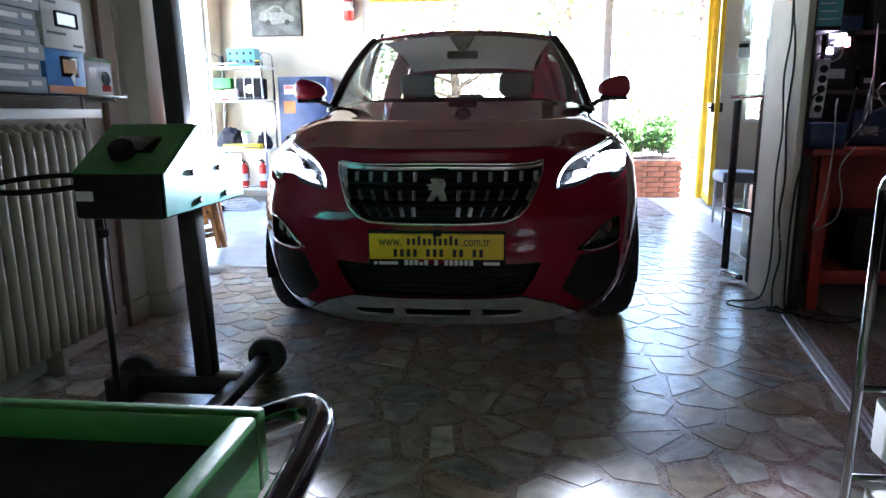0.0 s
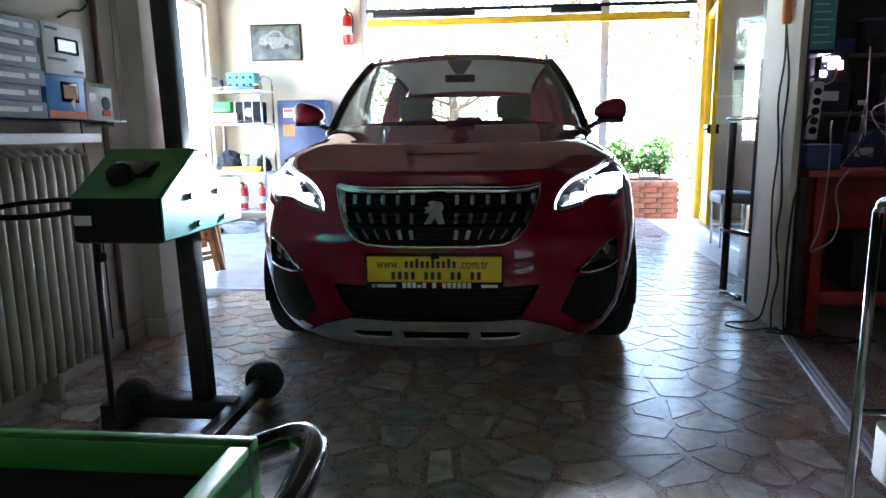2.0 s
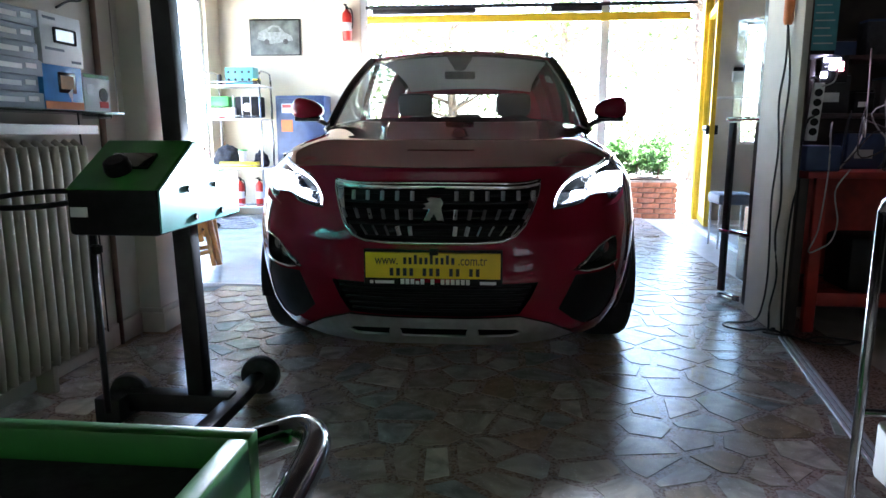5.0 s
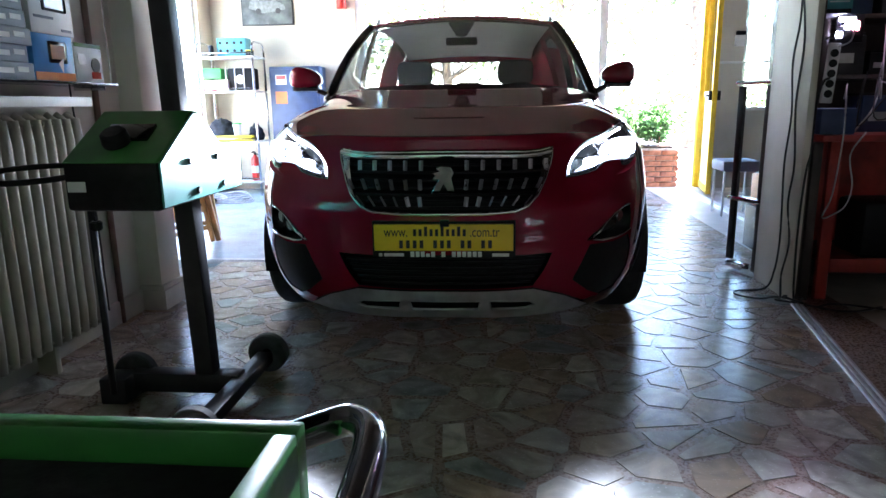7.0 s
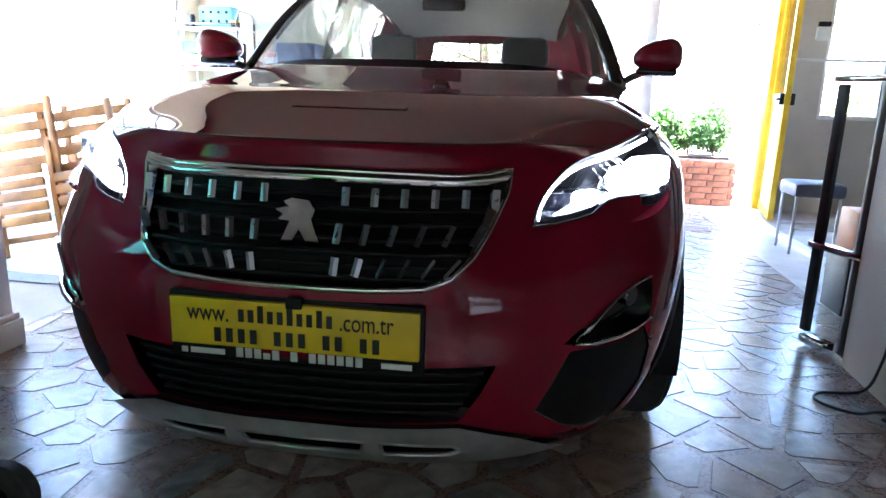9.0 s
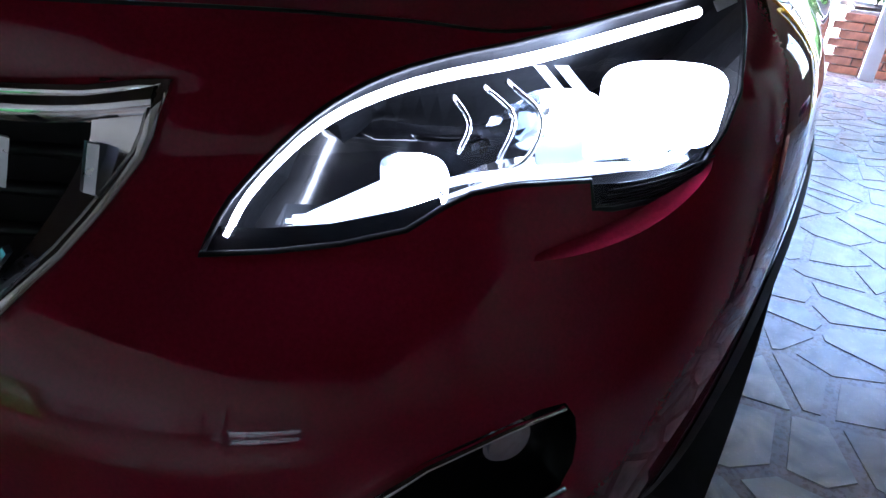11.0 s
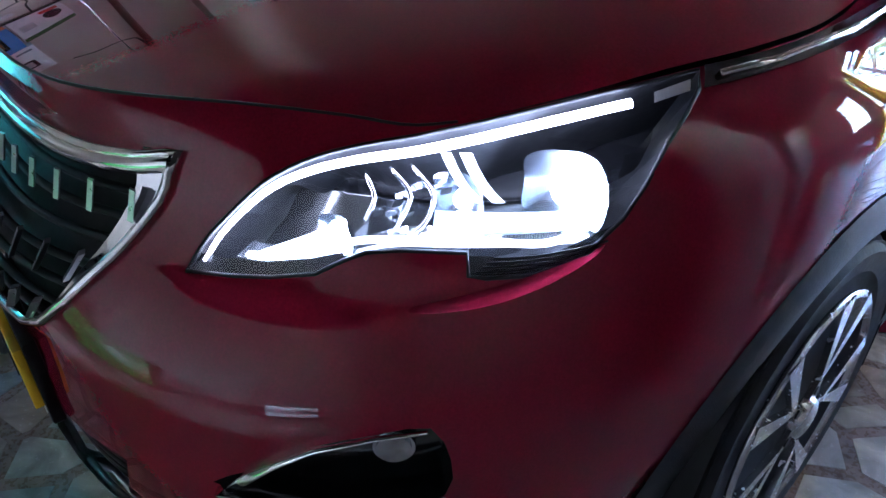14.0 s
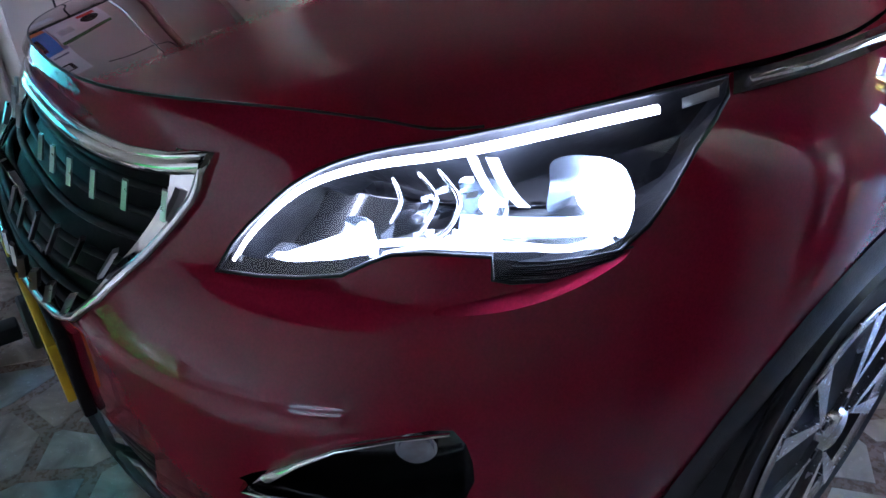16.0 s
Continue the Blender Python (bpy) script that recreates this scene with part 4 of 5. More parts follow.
# wheels
def wheel(x, y, sg):
    w = part("wheel", lathe([(.24, -.10), (.315, -.112), (.345, -.085), (.352, -.05), (.352, .05), (.345, .085), (.315, .112), (.24, .10)], 56, Matrix.Translation((x - sg * .112, y, WHEEL_Z)) @ pose(0, 0, 0, 0, 90, 0) @ Matrix.Diagonal((.943, .943, 1, 1))), RUBBER, car, "black tyre on a five-spoke alloy rim", smooth="auto")
    M = Matrix.Translation((x, y, WHEEL_Z)) @ pose(0, 0, 0, 0, 90 * sg, 0) @ Matrix.Diagonal((.943, .943, 1, 1))
    part("rim", lathe([(.205, -.16), (.225, -.14), (.228, -.02), (.246, -.004), (.246, .0), (.236, .004), (.222, -.012), (.205, -.10)], 48, M), ALLOY, w, "machined rim edge", smooth=True)
    part("rim_back", lathe([(.001, -.12), (.21, -.12), (.21, -.11), (.001, -.11)], 32, M), BLACK, w)
    for k in range(5):
        a = 2 * math.pi * k / 5 + .25
        for side in (-1, 1):
            sp = prism([(.035 * side, .02), (.062 * side, .225), (.105 * side, .222), (.050 * side, .055)], .02, M @ pose(0, 0, 0, 0, 0, math.degrees(a) - 90) @ pose(0, 0, .004, -90, 0, 0) @ Matrix.Diagonal((1, 1, -1, 1)))
            part("spoke", sp, ALLOY, w, "machined twin spoke", smooth=False)
        part("spoke_inset", prism([(-.028, .05), (-.050, .222), (.050, .222), (.028, .05)], .012, M @ pose(0, 0, 0, 0, 0, math.degrees(a) - 90) @ pose(0, 0, -.03, -90, 0, 0)), GLOSSBLACK, w, smooth=False)
    part("hub_cap", lathe([(.001, -.03), (.045, -.03), (.040, .010), (.030, .014), (.001, .016)], 24, M), ALLOY, w, smooth=True)
    for k in range(5):
        a = 2 * math.pi * k / 5 + .25
        part("wheel_bolt", cyl(M @ Vector((.055 * math.cos(a), .055 * math.sin(a), -.02)), M @ Vector((.055 * math.cos(a), .055 * math.sin(a), .006)), .009, 6), BLACK, w)
    # sidewall rings
    for r in (.262, .300, .330):
        part("sidewall_ring", lathe([(r - .003, -.004), (r, .0), (r + .003, -.004)], 48, Matrix.Translation((x - sg * (.002 + (.006 if r > .32 else 0) + (.004 if r < .27 else 0)), y, WHEEL_Z)) @ pose(0, 0, 0, 0, 90 * sg, 0) @ Matrix.Diagonal((.943, .943, 1, 1))), RUBBER, w, smooth=True)
    return w


for sg in (1, -1):
    for y, ar in ((WHEEL_Y, ARCH_F), (REAR_Y, ARCH_R)):
        wheel(sg * .906, y, sg)
        A2 = arch(y, .400)
        A1 = arch(y, .342)
        n = len(A1)
        part("arch_cladding", grid(lambda u, v: shell(sg * (A1[round(u * (n - 1))][0] * (1 - v) + A2[round(u * (n - 1))][0] * v), A1[round(u * (n - 1))][1] * (1 - v) + A2[round(u * (n - 1))][1] * v, .002 + .007 * math.sin(math.pi * min(1, .25 + .75 * v))), n - 1, 5), CLAD, car, "grey plastic wheel-arch cladding", smooth=True)
        part("arch_liner", grid(lambda u, v: Vector((sg * (.90 - .32 * v), y - .347 * math.cos(math.pi * (u * 1.16 - .08)), WHEEL_Z + .347 * math.sin(math.pi * (u * 1.16 - .08)))), 24, 2), BLACK, car)
    part("sill_cladding", grid(lambda u, v: shell(sg * (1.38 + 1.22 * u), .19 + .16 * v, .012 + .01 * math.sin(math.pi * v)), 16, 4), CLAD, car, smooth=True)
    part("running_board", box(sg * .918 - .042, sg * .918 + .042, 1.50, 3.05, .255, .280, .010), BLACK, car, "ribbed black running board")
    part("running_board_edge", tube([(sg * .88, 1.41, .268), (sg * .94, 1.43, .268), (sg * .962, 1.49, .268), (sg * .964, 3.0, .268), (sg * .93, 3.08, .268)], .018, 10), CHROME, car, "bright running-board edge", smooth=True)
    for k in range(24):
        part("board_rib", box(sg * .918 - .038, sg * .918 + .032, 1.51 + .064 * k, 1.49 + .064 * k, .279, .287, .002), RUBBER, car, smooth=False)
    # door handles and seams
    for y in (2.35, 3.25):
        part("door_handle", tube([shell(sg * (1 + (y - YC + d) / 1.4), .93, .012 + .012 * math.sin(math.pi * (d + .1) / .2)) for d in (-.1, -.06, 0, .06, .1)], .011, 8, flat=.7), RED, car, smooth=True)
    for y in (1.52, 2.58):
        part("door_seam", tube([shell(sg * (1 + (y - YC) / 1.4), .32 + .07 * i, .0) for i in range(10)], .003, 5), BLACK, car)
part("underbody", box(-.66, .66, .62, 4.25, .185, .23, .01), BLACK, car)
part("radiator_block", box(-.45, .45, .34, .46, .22, .80, .01), BLACK, car)
car.rotation_euler = (0, 0, radians(1.2))


# ---- headlamp tester on its wheeled stand ----
st = thing("headlamp_tester", -.8, -.37, 0, "green and black headlamp tester on a black wheeled stand", "tester")
part("post", box(-.033, .033, -.033, .033, .04, 2.05, .005, m=Matrix.Translation((-.823, -.28, 0)) @ pose(0, 0, 0, 0, -1.5, 0)), BLACKSTEEL, st, "black square steel post")
part("axle_bar", box(-.725, -.665, -.63, -.06, .05, .095, .006), BLACKSTEEL, st)
part("cross_bar", box(-1.10, -.70, -.32, -.25, .035, .105, .005), BLACKSTEEL, st)
part("end_block", box(-1.175, -1.08, -.38, -.28, .012, .105, .006), BLACKSTEEL, st)
for x, y, z, ax in ((-.695, -.665, .078, 1), (-.695, -.025, .078, 1), (-1.11, -.25, .078, 1)):
    w = part("wheel", lathe([(.05, -.019), (.072, -.021), (.077, -.014), (.077, .014), (.072, .021), (.05, .019)], 32, Matrix.Translation((x, y, z)) @ pose(0, 0, 0, 90, 0, 0)), GREYRUBBER, st, "worn grey rubber wheel")
    part("wheel_disc", lathe([(.001, -.022), (.02, -.022), (.022, -.012), (.052, -.012), (.052, .012), (.022, .012), (.02, .022), (.001, .022)], 24, Matrix.Translation((x, y, z)) @ pose(0, 0, 0, 90, 0, 0)), DARKCHROME, w, "dull metal wheel disc")
    for k in range(6):
        part("wheel_spoke", box(.018, .052, -.005, .005, -.017, .017, .002, m=Matrix.Translation((x, y, z)) @ pose(0, 0, 0, 90, 0, 0) @ pose(0, 0, 0, 0, 0, 60 * k)), BLACKSTEEL, w, smooth=False)
part("rod", tube([(-1.075, -.45, .73), (-1.082, -.44, .40), (-1.09, -.43, .08)], .011, 8), BLACKSTEEL, st, smooth=True)
hx = part("housing", box(-1.057, -.768, -.587, .0, .727, .872, .014), BLACK, st, "black moulded optics housing")
LID = [(-.59, .868), (-.345, 1.014), (-.29, 1.008), (-.165, .905), (.003, .897), (.003, .868)]
hood = part("lid", prism(LID, .293, Matrix.Translation((-.766, 0, 0)) @ pose(0, 0, 0, 0, 0, 90), bev=.005), GREEN, st, "green sloping lid with a knob and viewing window", smooth=False)
part("viewing_window", box(-.985, -.84, -.475, -.395, -.004, .010, .002, m=Matrix.Translation((0, 0, 0)) @ Matrix.Translation((0, -.467, .942)) @ pose(0, 0, 0, 30.8, 0, 0) @ Matrix.Translation((0, .445, 0))), GLOSSBLACK, hood, "dark viewing window")
KM = Matrix.Translation((-.93, -.50, .921)) @ pose(0, 0, 0, 30.8, 0, 0)
part("knob", lathe([(.001, 0), (.040, 0), (.042, .012), (.038, .036), (.030, .042), (.001, .043)], 24, KM), BLACK, hood, "round black knob")
SIDE = [(-.58, .737), (-.58, .866), (-.345, 1.006), (-.29, 1.0), (-.165, .897), (.0, .890), (.0, .737)]
sp = part("side_panel", prism(SIDE, .006, Matrix.Translation((-.760, 0, 0)) @ pose(0, 0, 0, 0, 0, 90)), SIDEPANEL, st, "pale green side panel with screws", smooth=False)
for y, z in ((-.40, .858), (-.20, .858), (-.36, .762), (-.16, .762)):
    part("screw", cyl((-.762, y, z), (-.752, y, z), .011, 12), BLACK, sp)
part("slot", box(-.764, -.757, -.14, -.03, .884, .888), BLACK, sp)
part("type_label", box(-1.045, -.990, -.5895, -.586, .785, .815), CARD_WHITE, hx, "cream type label")
part("ring_handle", tube([Vector((-1.20 + .155 * math.cos(a), -.52 + .15 * math.sin(a), .832 + .012 * math.sin(a))) for a in [2 * math.pi * i / 32 for i in range(32)]], .009, 8, closed=True), BLACK, st, "black loop handle", smooth=True)
part("hook", tube([(-1.03, -.50, .728), (-1.03, -.50, .700), (-1.03, -.50, .68)], .006, 6), BLACKSTEEL, st)
part("weight", cyl((-1.03, -.50, .685), (-1.03, -.50, .655), .018, 12, bev=.004), BLACK, st)

# ---- green tool cart ----
ct = thing("tool_cart", -.35, -2.15, 0, "green steel tool cart with black mat and tube handle", "cart")
X0, X1, Y0, Y1 = -.78, .052, -2.43, -1.906
part("rim", box(X0, X1, Y1 - .022, Y1, .69, .768, .003), GREEN, ct)
part("rim", box(X1 - .020, X1, Y0 + .022, Y1 - .022, .69, .768, .003), GREEN, ct)
part("rim", box(X0, X0 + .020, Y0 + .022, Y1 - .022, .69, .768, .003), GREEN, ct)
part("rim", box(X0, X1, Y0, Y0 + .022, .69, .768, .003), GREEN, ct)
part("tray_mat", box(X0 + .021, X1 - .021, Y0 + .023, Y1 - .023, .725, .738, .002), MAT_BLACK, ct, "black rubber mat")
part("cabinet", box(X0 + .01, X1 - .008, Y0 + .01, Y1 - .010, .12, .689, .006), GREEN, ct)
part("handle", tube(smoothpath([(.02, -1.885, .735), (.05, -1.872, .742), (.082, -1.872, .752), (.106, -1.905, .757), (.113, -1.98, .755), (.114, -2.15, .750), (.112, -2.33, .748), (.09, -2.39, .742), (.045, -2.40, .730)], 6), .0145, 14), GLOSSBLACK, ct, "bent black tube handle", smooth=True)
for x in (X0 + .07, X1 - .07):
    for y in (Y0 + .07, Y1 - .07):
        c = part("castor", cyl((x - .015, y, .05), (x + .015, y, .05), .05, 20, bev=.006), RUBBER, ct)
        part("castor_fork", box(x - .022, x + .022, y - .02, y + .02, .085, .122, .004), STEELTUBE, c)

# ---- radiator, sill and shelf of cartons ----
ra = thing("radiator", -1.56, -.4, .0, "tall cream cast-iron column radiator", "radiator")
for i in range(24):
    y = .185 - .058 * i
    col = tube([(-1.512, y, .12), (-1.512, y, .22), (-1.512, y, .90), (-1.512, y, .985)], [.017, .0225, .0225, .016], 10)
    tube([(-1.575, y, .12), (-1.575, y, .22), (-1.575, y, .90), (-1.575, y, .985)], [.017, .0225, .0225, .016], 8, col)
    tube([(-1.512, y, .965), (-1.545, y, .995), (-1.575, y, .965)], .019, 8, col)
    tube([(-1.512, y, .14), (-1.545, y, .11), (-1.575, y, .14)], .019, 8, col)
    part("column", col, RADIATOR, ra, smooth=True)
for z in (.14, .955):
    part("header_pipe", tube([(-1.545, -1.19, z), (-1.545, -.5, z), (-1.545, .225, z)], .018, 8), RADIATOR, ra, smooth=True)
for y in (-1.1, -.1):
    part("foot", box(-1.60, -1.52, y - .015, y + .015, 0, .13, .004), RADIATOR, ra)
single("window_sill", box(-1.64, -1.478, -1.3, .262, 1.032, 1.070, .004), WHITEFRAME, "white marble slab over the radiator", "sill", kind="structure")
sh = thing("glass_shelf", -1.55, -.2, 1.118, "glass wall shelf on thin steel brackets", "shelf")
part("shelf_board", box(-1.64, -1.468, -1.2, .455, 1.118, 1.128, .002), clear("shelf_glass", (.55, .68, .64)), sh)
for y in (-1.0, -.3, .40):
    part("bracket", box(-1.64, -1.50, y - .006, y + .006, 1.100, 1.1175, .002), STEELTUBE, sh)
part("hanging_rod", tube([(-1.485, .43, 1.128), (-1.485, .425, 1.8), (-1.485, .42, 2.94)], .003, 6), STEELTUBE, sh)
for i in range(6):
    dx = (.003, -.004, .005, 0, -.003, .004)[i]
    g = thing("carton", -1.56, -.3, 1.128 + .060 * i, "flat grey carton with a white printed label", "carton", "stack of grey cartons")
    part("carton_body", box(-1.635, -1.492 + dx, -.62 + dx, -.050 + 2 * dx, 1.1285 + .060 * i, 1.1875 + .060 * i, .003), CARD_GREY, g)
    for a, b, zz in ((-.30, -.15, .028), (-.13, -.075, .034), (-.52, -.38, .03)):
        part("print_bar", box(-1.492 + dx, -1.4905 + dx, a, b, 1.1285 + .060 * i + zz - .008, 1.1285 + .060 * i + zz + .010), CARD_WHITE, g, smooth=False)
def carton(name, y0, y1, z0, z1, m, label, xf=-1.49):
    c = thing(name, -1.55, (y0 + y1) / 2, z0, label, "carton")
    part("carton_body", box(-1.625, xf, y0, y1, z0, z1, .002), m, c)
    return c
c = carton("camera_carton", -.040, .195, 1.1285, 1.300, CARD_BLUE, "blue carton with a small camera picture")
part("print_band", box(-1.490, -1.488, -.038, .193, 1.130, 1.160), CARD_ORANGE, c, smooth=False)
b = part("print_picture", box(-1.490, -1.487, .045, .150, 1.195, 1.275, .004), GLOSSBLACK, c, "printed picture of a camera")
part("print_screen", box(-1.487, -1.486, .058, .137, 1.210, 1.262), WOOD, b, smooth=False)
part("print_arrow", prism([(0, 0), (.03, .02), (.022, -.035)], .001, Matrix.Translation((-1.4855, .095, 1.195)) @ pose(0, 0, 0, 0, 0, 90)), CARD_WHITE, c, smooth=False)
c = carton("camera_carton", -.030, .215, 1.3005, 1.495, CARD_WHITE, "white carton with a printed camera picture")
b = part("print_picture", box(-1.490, -1.487, .04, .175, 1.385, 1.445, .006), BLACK, c)
part("print_screen", box(-1.487, -1.486, .055, .160, 1.395, 1.437), SILVER, b, smooth=False)
for a, e, z in ((.14, .20, 1.315), (-.01, .06, 1.47), (-.01, .10, 1.355)):
    part("print_bar", box(-1.490, -1.4885, a, e, z, z + .010), CARD_GREY, c, smooth=False)
c = carton("small_carton", .203, .385, 1.1285, 1.285, CARD_WHITE, "small white carton with a gadget picture")
part("print_band", box(-1.490, -1.4885, .205, .383, 1.268, 1.284), LEAF, c, smooth=False)
b = part("print_picture", cyl((-1.491, .335, 1.20), (-1.487, .335, 1.20), .030, 16), BLACK, c)
part("print_screen", box(-1.491, -1.487, .305, .365, 1.145, 1.172), REDEXT, b, smooth=False)
part("print_bar", box(-1.490, -1.4885, .22, .27, 1.20, 1.24), SILVER, c, smooth=False)
single("pipe", tube([(-1.622, .52, 0), (-1.620, .515, .5), (-1.622, .52, 1.30), (-1.622, .50, 2.9)], .014, 8), PIPE, "brown painted heating pipe down the wall", "pipe", smooth=True)
single("wall_cable", tube(smoothpath([(-1.632, .28, 1.56), (-1.63, .36, 1.60), (-1.63, .46, 1.63), (-1.63, .50, 1.75), (-1.63, .50, 2.4)], 5), .005, 6), CABLE, "black cable along the wall", "cable", smooth=True)
single("drop_cable", tube(smoothpath([(-1.60, .31, 1.12), (-1.61, .33, 1.0), (-1.615, .36, .9), (-1.60, .38, .6), (-1.61, .40, .1)], 5), .004, 6), CABLE, "black cable hanging below the shelf", "cable", smooth=True)

# ---- rack in the side bay ----
rk = thing("shelf_rack", -2.9, 5.25, 0, "chromed tube rack with four white shelves", "rack")
RX0, RX1, RY0, RY1 = -3.235, -2.585, 5.08, 5.46
for x in (RX0, RX1):
    for y in (RY0, RY1):
        part("upright", tube([(x, y, .0), (x, y, .9), (x, y, 1.66)], .013, 10), STEELTUBE, rk, smooth=True)
    part("rack_loop", tube(smoothpath([(x, RY0, 1.64), (x, RY0 + .05, 1.73), (x, RY1 - .05, 1.73), (x, RY1, 1.64)], 5), .010, 8), STEELTUBE, rk, smooth=True)
for z in (.17, .63, 1.20, 1.585):
    part("shelf_board", box(RX0 - .015, RX1 + .015, RY0 - .02, RY1 + .02, z - .018, z, .004), WHITEFRAME, rk)
    part("shelf_rail", tube([(RX0, RY0 - .022, z + .03), ((RX0 + RX1) / 2, RY0 - .022, z + .03), (RX1, RY0 - .022, z + .03)], .006, 6), STEELTUBE, rk, smooth=True)
t = thing("drill_box", -2.86, 5.2, 1.587, "teal metal drill box with round holes", "tool box")
part("box_body", box(-3.03, -2.69, 5.18, 5.36, 1.5875, 1.79, .008), TEAL, t)
for i in range(4):
    for z in (1.65, 1.735):
        part("hole", cyl((-2.985 + .082 * i, 5.176, z), (-2.985 + .082 * i, 5.19, z), .016, 12), BLACK, t)
t = thing("spray_can", -3.06, 5.14, 1.587, "small dark spray can", "can")
part("can_body", lathe([(.001, 0), (.026, 0), (.028, .01), (.028, .10), (.018, .12), (.001, .122)], 20, Matrix.Translation((-3.08, 5.14, 1.587))), BLACKSTEEL, t, smooth="auto")
t = thing("yellow_tin", -2.60, 5.15, 1.587, "small tin with a yellow lid", "tin")
part("tin_body", lathe([(.001, 0), (.045, 0), (.045, .05), (.001, .05)], 20, Matrix.Translation((-2.64, 5.16, 1.587))), BLACK, t)
part("lid", lathe([(.001, .05), (.047, .05), (.047, .065), (.001, .065)], 20, Matrix.Translation((-2.64, 5.16, 1.5872))), YELLOWTOOL, t, "yellow lid")
single("green_case", box(-3.20, -2.98, 5.12, 5.32, 1.34, 1.455, .008), BRIGHTGREEN, "bright green plastic case", "case")
single("cream_carton", box(-3.20, -2.90, 5.10, 5.35, 1.2015, 1.32, .004), CARD_WHITE, "cream cardboard carton under the green case", "carton")
t = thing("radio", -2.77, 5.25, 1.2, "dark portable radio with a carrying frame", "radio")
part("radio_body", box(-2.92, -2.62, 5.15, 5.35, 1.215, 1.455, .02), BLACK, t)
for i in range(4):
    part("frame_bar", tube([(-2.93 + .105 * i, 5.14, 1.203), (-2.93 + .105 * i, 5.135, 1.35), (-2.93 + .105 * i, 5.14, 1.47)], .006, 6), SILVER, t)
part("dial", cyl((-2.77, 5.152, 1.33), (-2.77, 5.14, 1.33), .05, 20, bev=.004), SILVER, t)
single("red_pliers", tube(smoothpath([(-3.19, 5.085, 1.215), (-3.13, 5.082, 1.235), (-3.06, 5.08, 1.215), (-3.0, 5.082, 1.225)], 4), .011, 8), REDEXT, "red-handled pliers lying on the rack", "tool", smooth=True)
def lump(c, r, seed, m, name, label, cat):
    bm = bmesh.new()
    bmesh.ops.create_icosphere(bm, subdivisions=4, radius=1)
    for v in bm.verts:
        k = 1 + .35 * noise.noise(v.co * 2.2 + Vector((seed, 0, 0))) + .12 * noise.noise(v.co * 6)
        v.co = Vector((c[0] + v.co.x * r[0] * k, c[1] + v.co.y * r[1] * k, max(c[2], c[2] + r[2] * .55 + v.co.z * r[2] * k)))
    return single(name, bm, m, label, cat, smooth=True)
lump((-3.09, 5.24, .632), (.15, .13, .16), 3, CLOTH, "crumpled_cloth", "crumpled dark cloth heap", "cloth")
lump((-2.68, 5.30, .632), (.08, .10, .12), 9, CLOTH, "crumpled_cloth", "small crumpled dark cloth", "cloth")
t = thing("cup", -2.85, 5.14, .632, "white plastic cup with a pale lid", "cup")
part("cup_body", lathe([(.001, .0), (.038, .0), (.048, .125), (.001, .125)], 20, Matrix.Translation((-2.845, 5.14, .70))), CARD_WHITE, t)
part("lid", lathe([(.001, .125), (.052, .125), (.052, .14), (.001, .142)], 20, Matrix.Translation((-2.845, 5.14, .70))), BRIGHTGREEN, t, "pale green lid")
single("yellow_tray", box(-3.12, -2.66, 5.09, 5.22, .632, .698, .012), YELLOWTOOL, "yellow plastic tool tray", "tray")


def extinguisher(x, y, z, label, s=1.0):
    e = thing("fire_extinguisher", x, y, z, label, "extinguisher", "fire extinguishers")
    T = Matrix.Translation((x, y, z)) @ Matrix.Scale(s, 4)
    part("cylinder", lathe([(.001, 0), (.050, 0), (.058, .012), (.058, .29), (.050, .325), (.028, .345), (.020, .365), (.001, .366)], 24, T), REDEXT, e, "red steel cylinder", smooth="auto")
    part("label_band", lathe([(.0585, .11), (.0592, .11), (.0592, .21), (.0585, .21)], 24, T), CARD_WHITE, e)
    part("valve", lathe([(.001, .364), (.016, .364), (.016, .395), (.001, .396)], 12, T), BLACK, e)
    part("lever", box(-.012, .012, -.075, .03, .392, .402, .003, m=T), BLACK, e)
    part("lever", box(-.012, .012, -.085, .02, .410, .420, .003, m=T @ pose(0, 0, 0, 5, 0, 0)), BLACK, e)
    part("hose", tube([T @ Vector(p) for p in smoothpath([(.018, -.01, .38), (.06, -.02, .36), (.075, -.02, .26), (.068, -.02, .14)], 4)], .008 * s, 8), RUBBER, e, smooth=True)
    return e


extinguisher(-2.905, 5.17, .171, "small red fire extinguisher standing on the rack", .82)
extinguisher(-2.67, 5.17, .171, "red fire extinguisher beside another on the rack", .82)
e = extinguisher(-1.665, 5.62, 2.13, "red fire extinguisher hung on the cream wall", .98)
part("wall_hook", box(-1.69, -1.64, 5.66, 5.70, 2.42, 2.47, .004), BLACKSTEEL, e)
t = thing("tool_chest", -2.3, 5.45, 0, "navy tool chest with stickers on its door", "tool chest")
part("chest_body", box(-2.50, -1.90, 5.36, 5.66, .05, 1.475, .012), NAVY, t)
part("chest_door", box(-2.47, -1.93, 5.345, 5.358, .10, 1.44, .004), NAVY, t)
part("sticker", box(-2.42, -2.29, 5.341, 5.344, 1.27, 1.38), CARD_WHITE, t, "white sticker", smooth=False)
part("sticker", box(-2.41, -2.30, 5.339, 5.3405, 1.33, 1.37), REDEXT, t, smooth=False)
part("sticker", box(-2.43, -2.29, 5.341, 5.344, 1.05, 1.19), CARD_ORANGE, t, "orange sticker", smooth=False)
part("chest_foot", box(-2.48, -1.92, 5.38, 5.64, 0.002, .05), BLACK, t)
p = thing("picture", -2.585, 5.69, 1.97, "framed grey print of a car hung on cream wall", "picture")
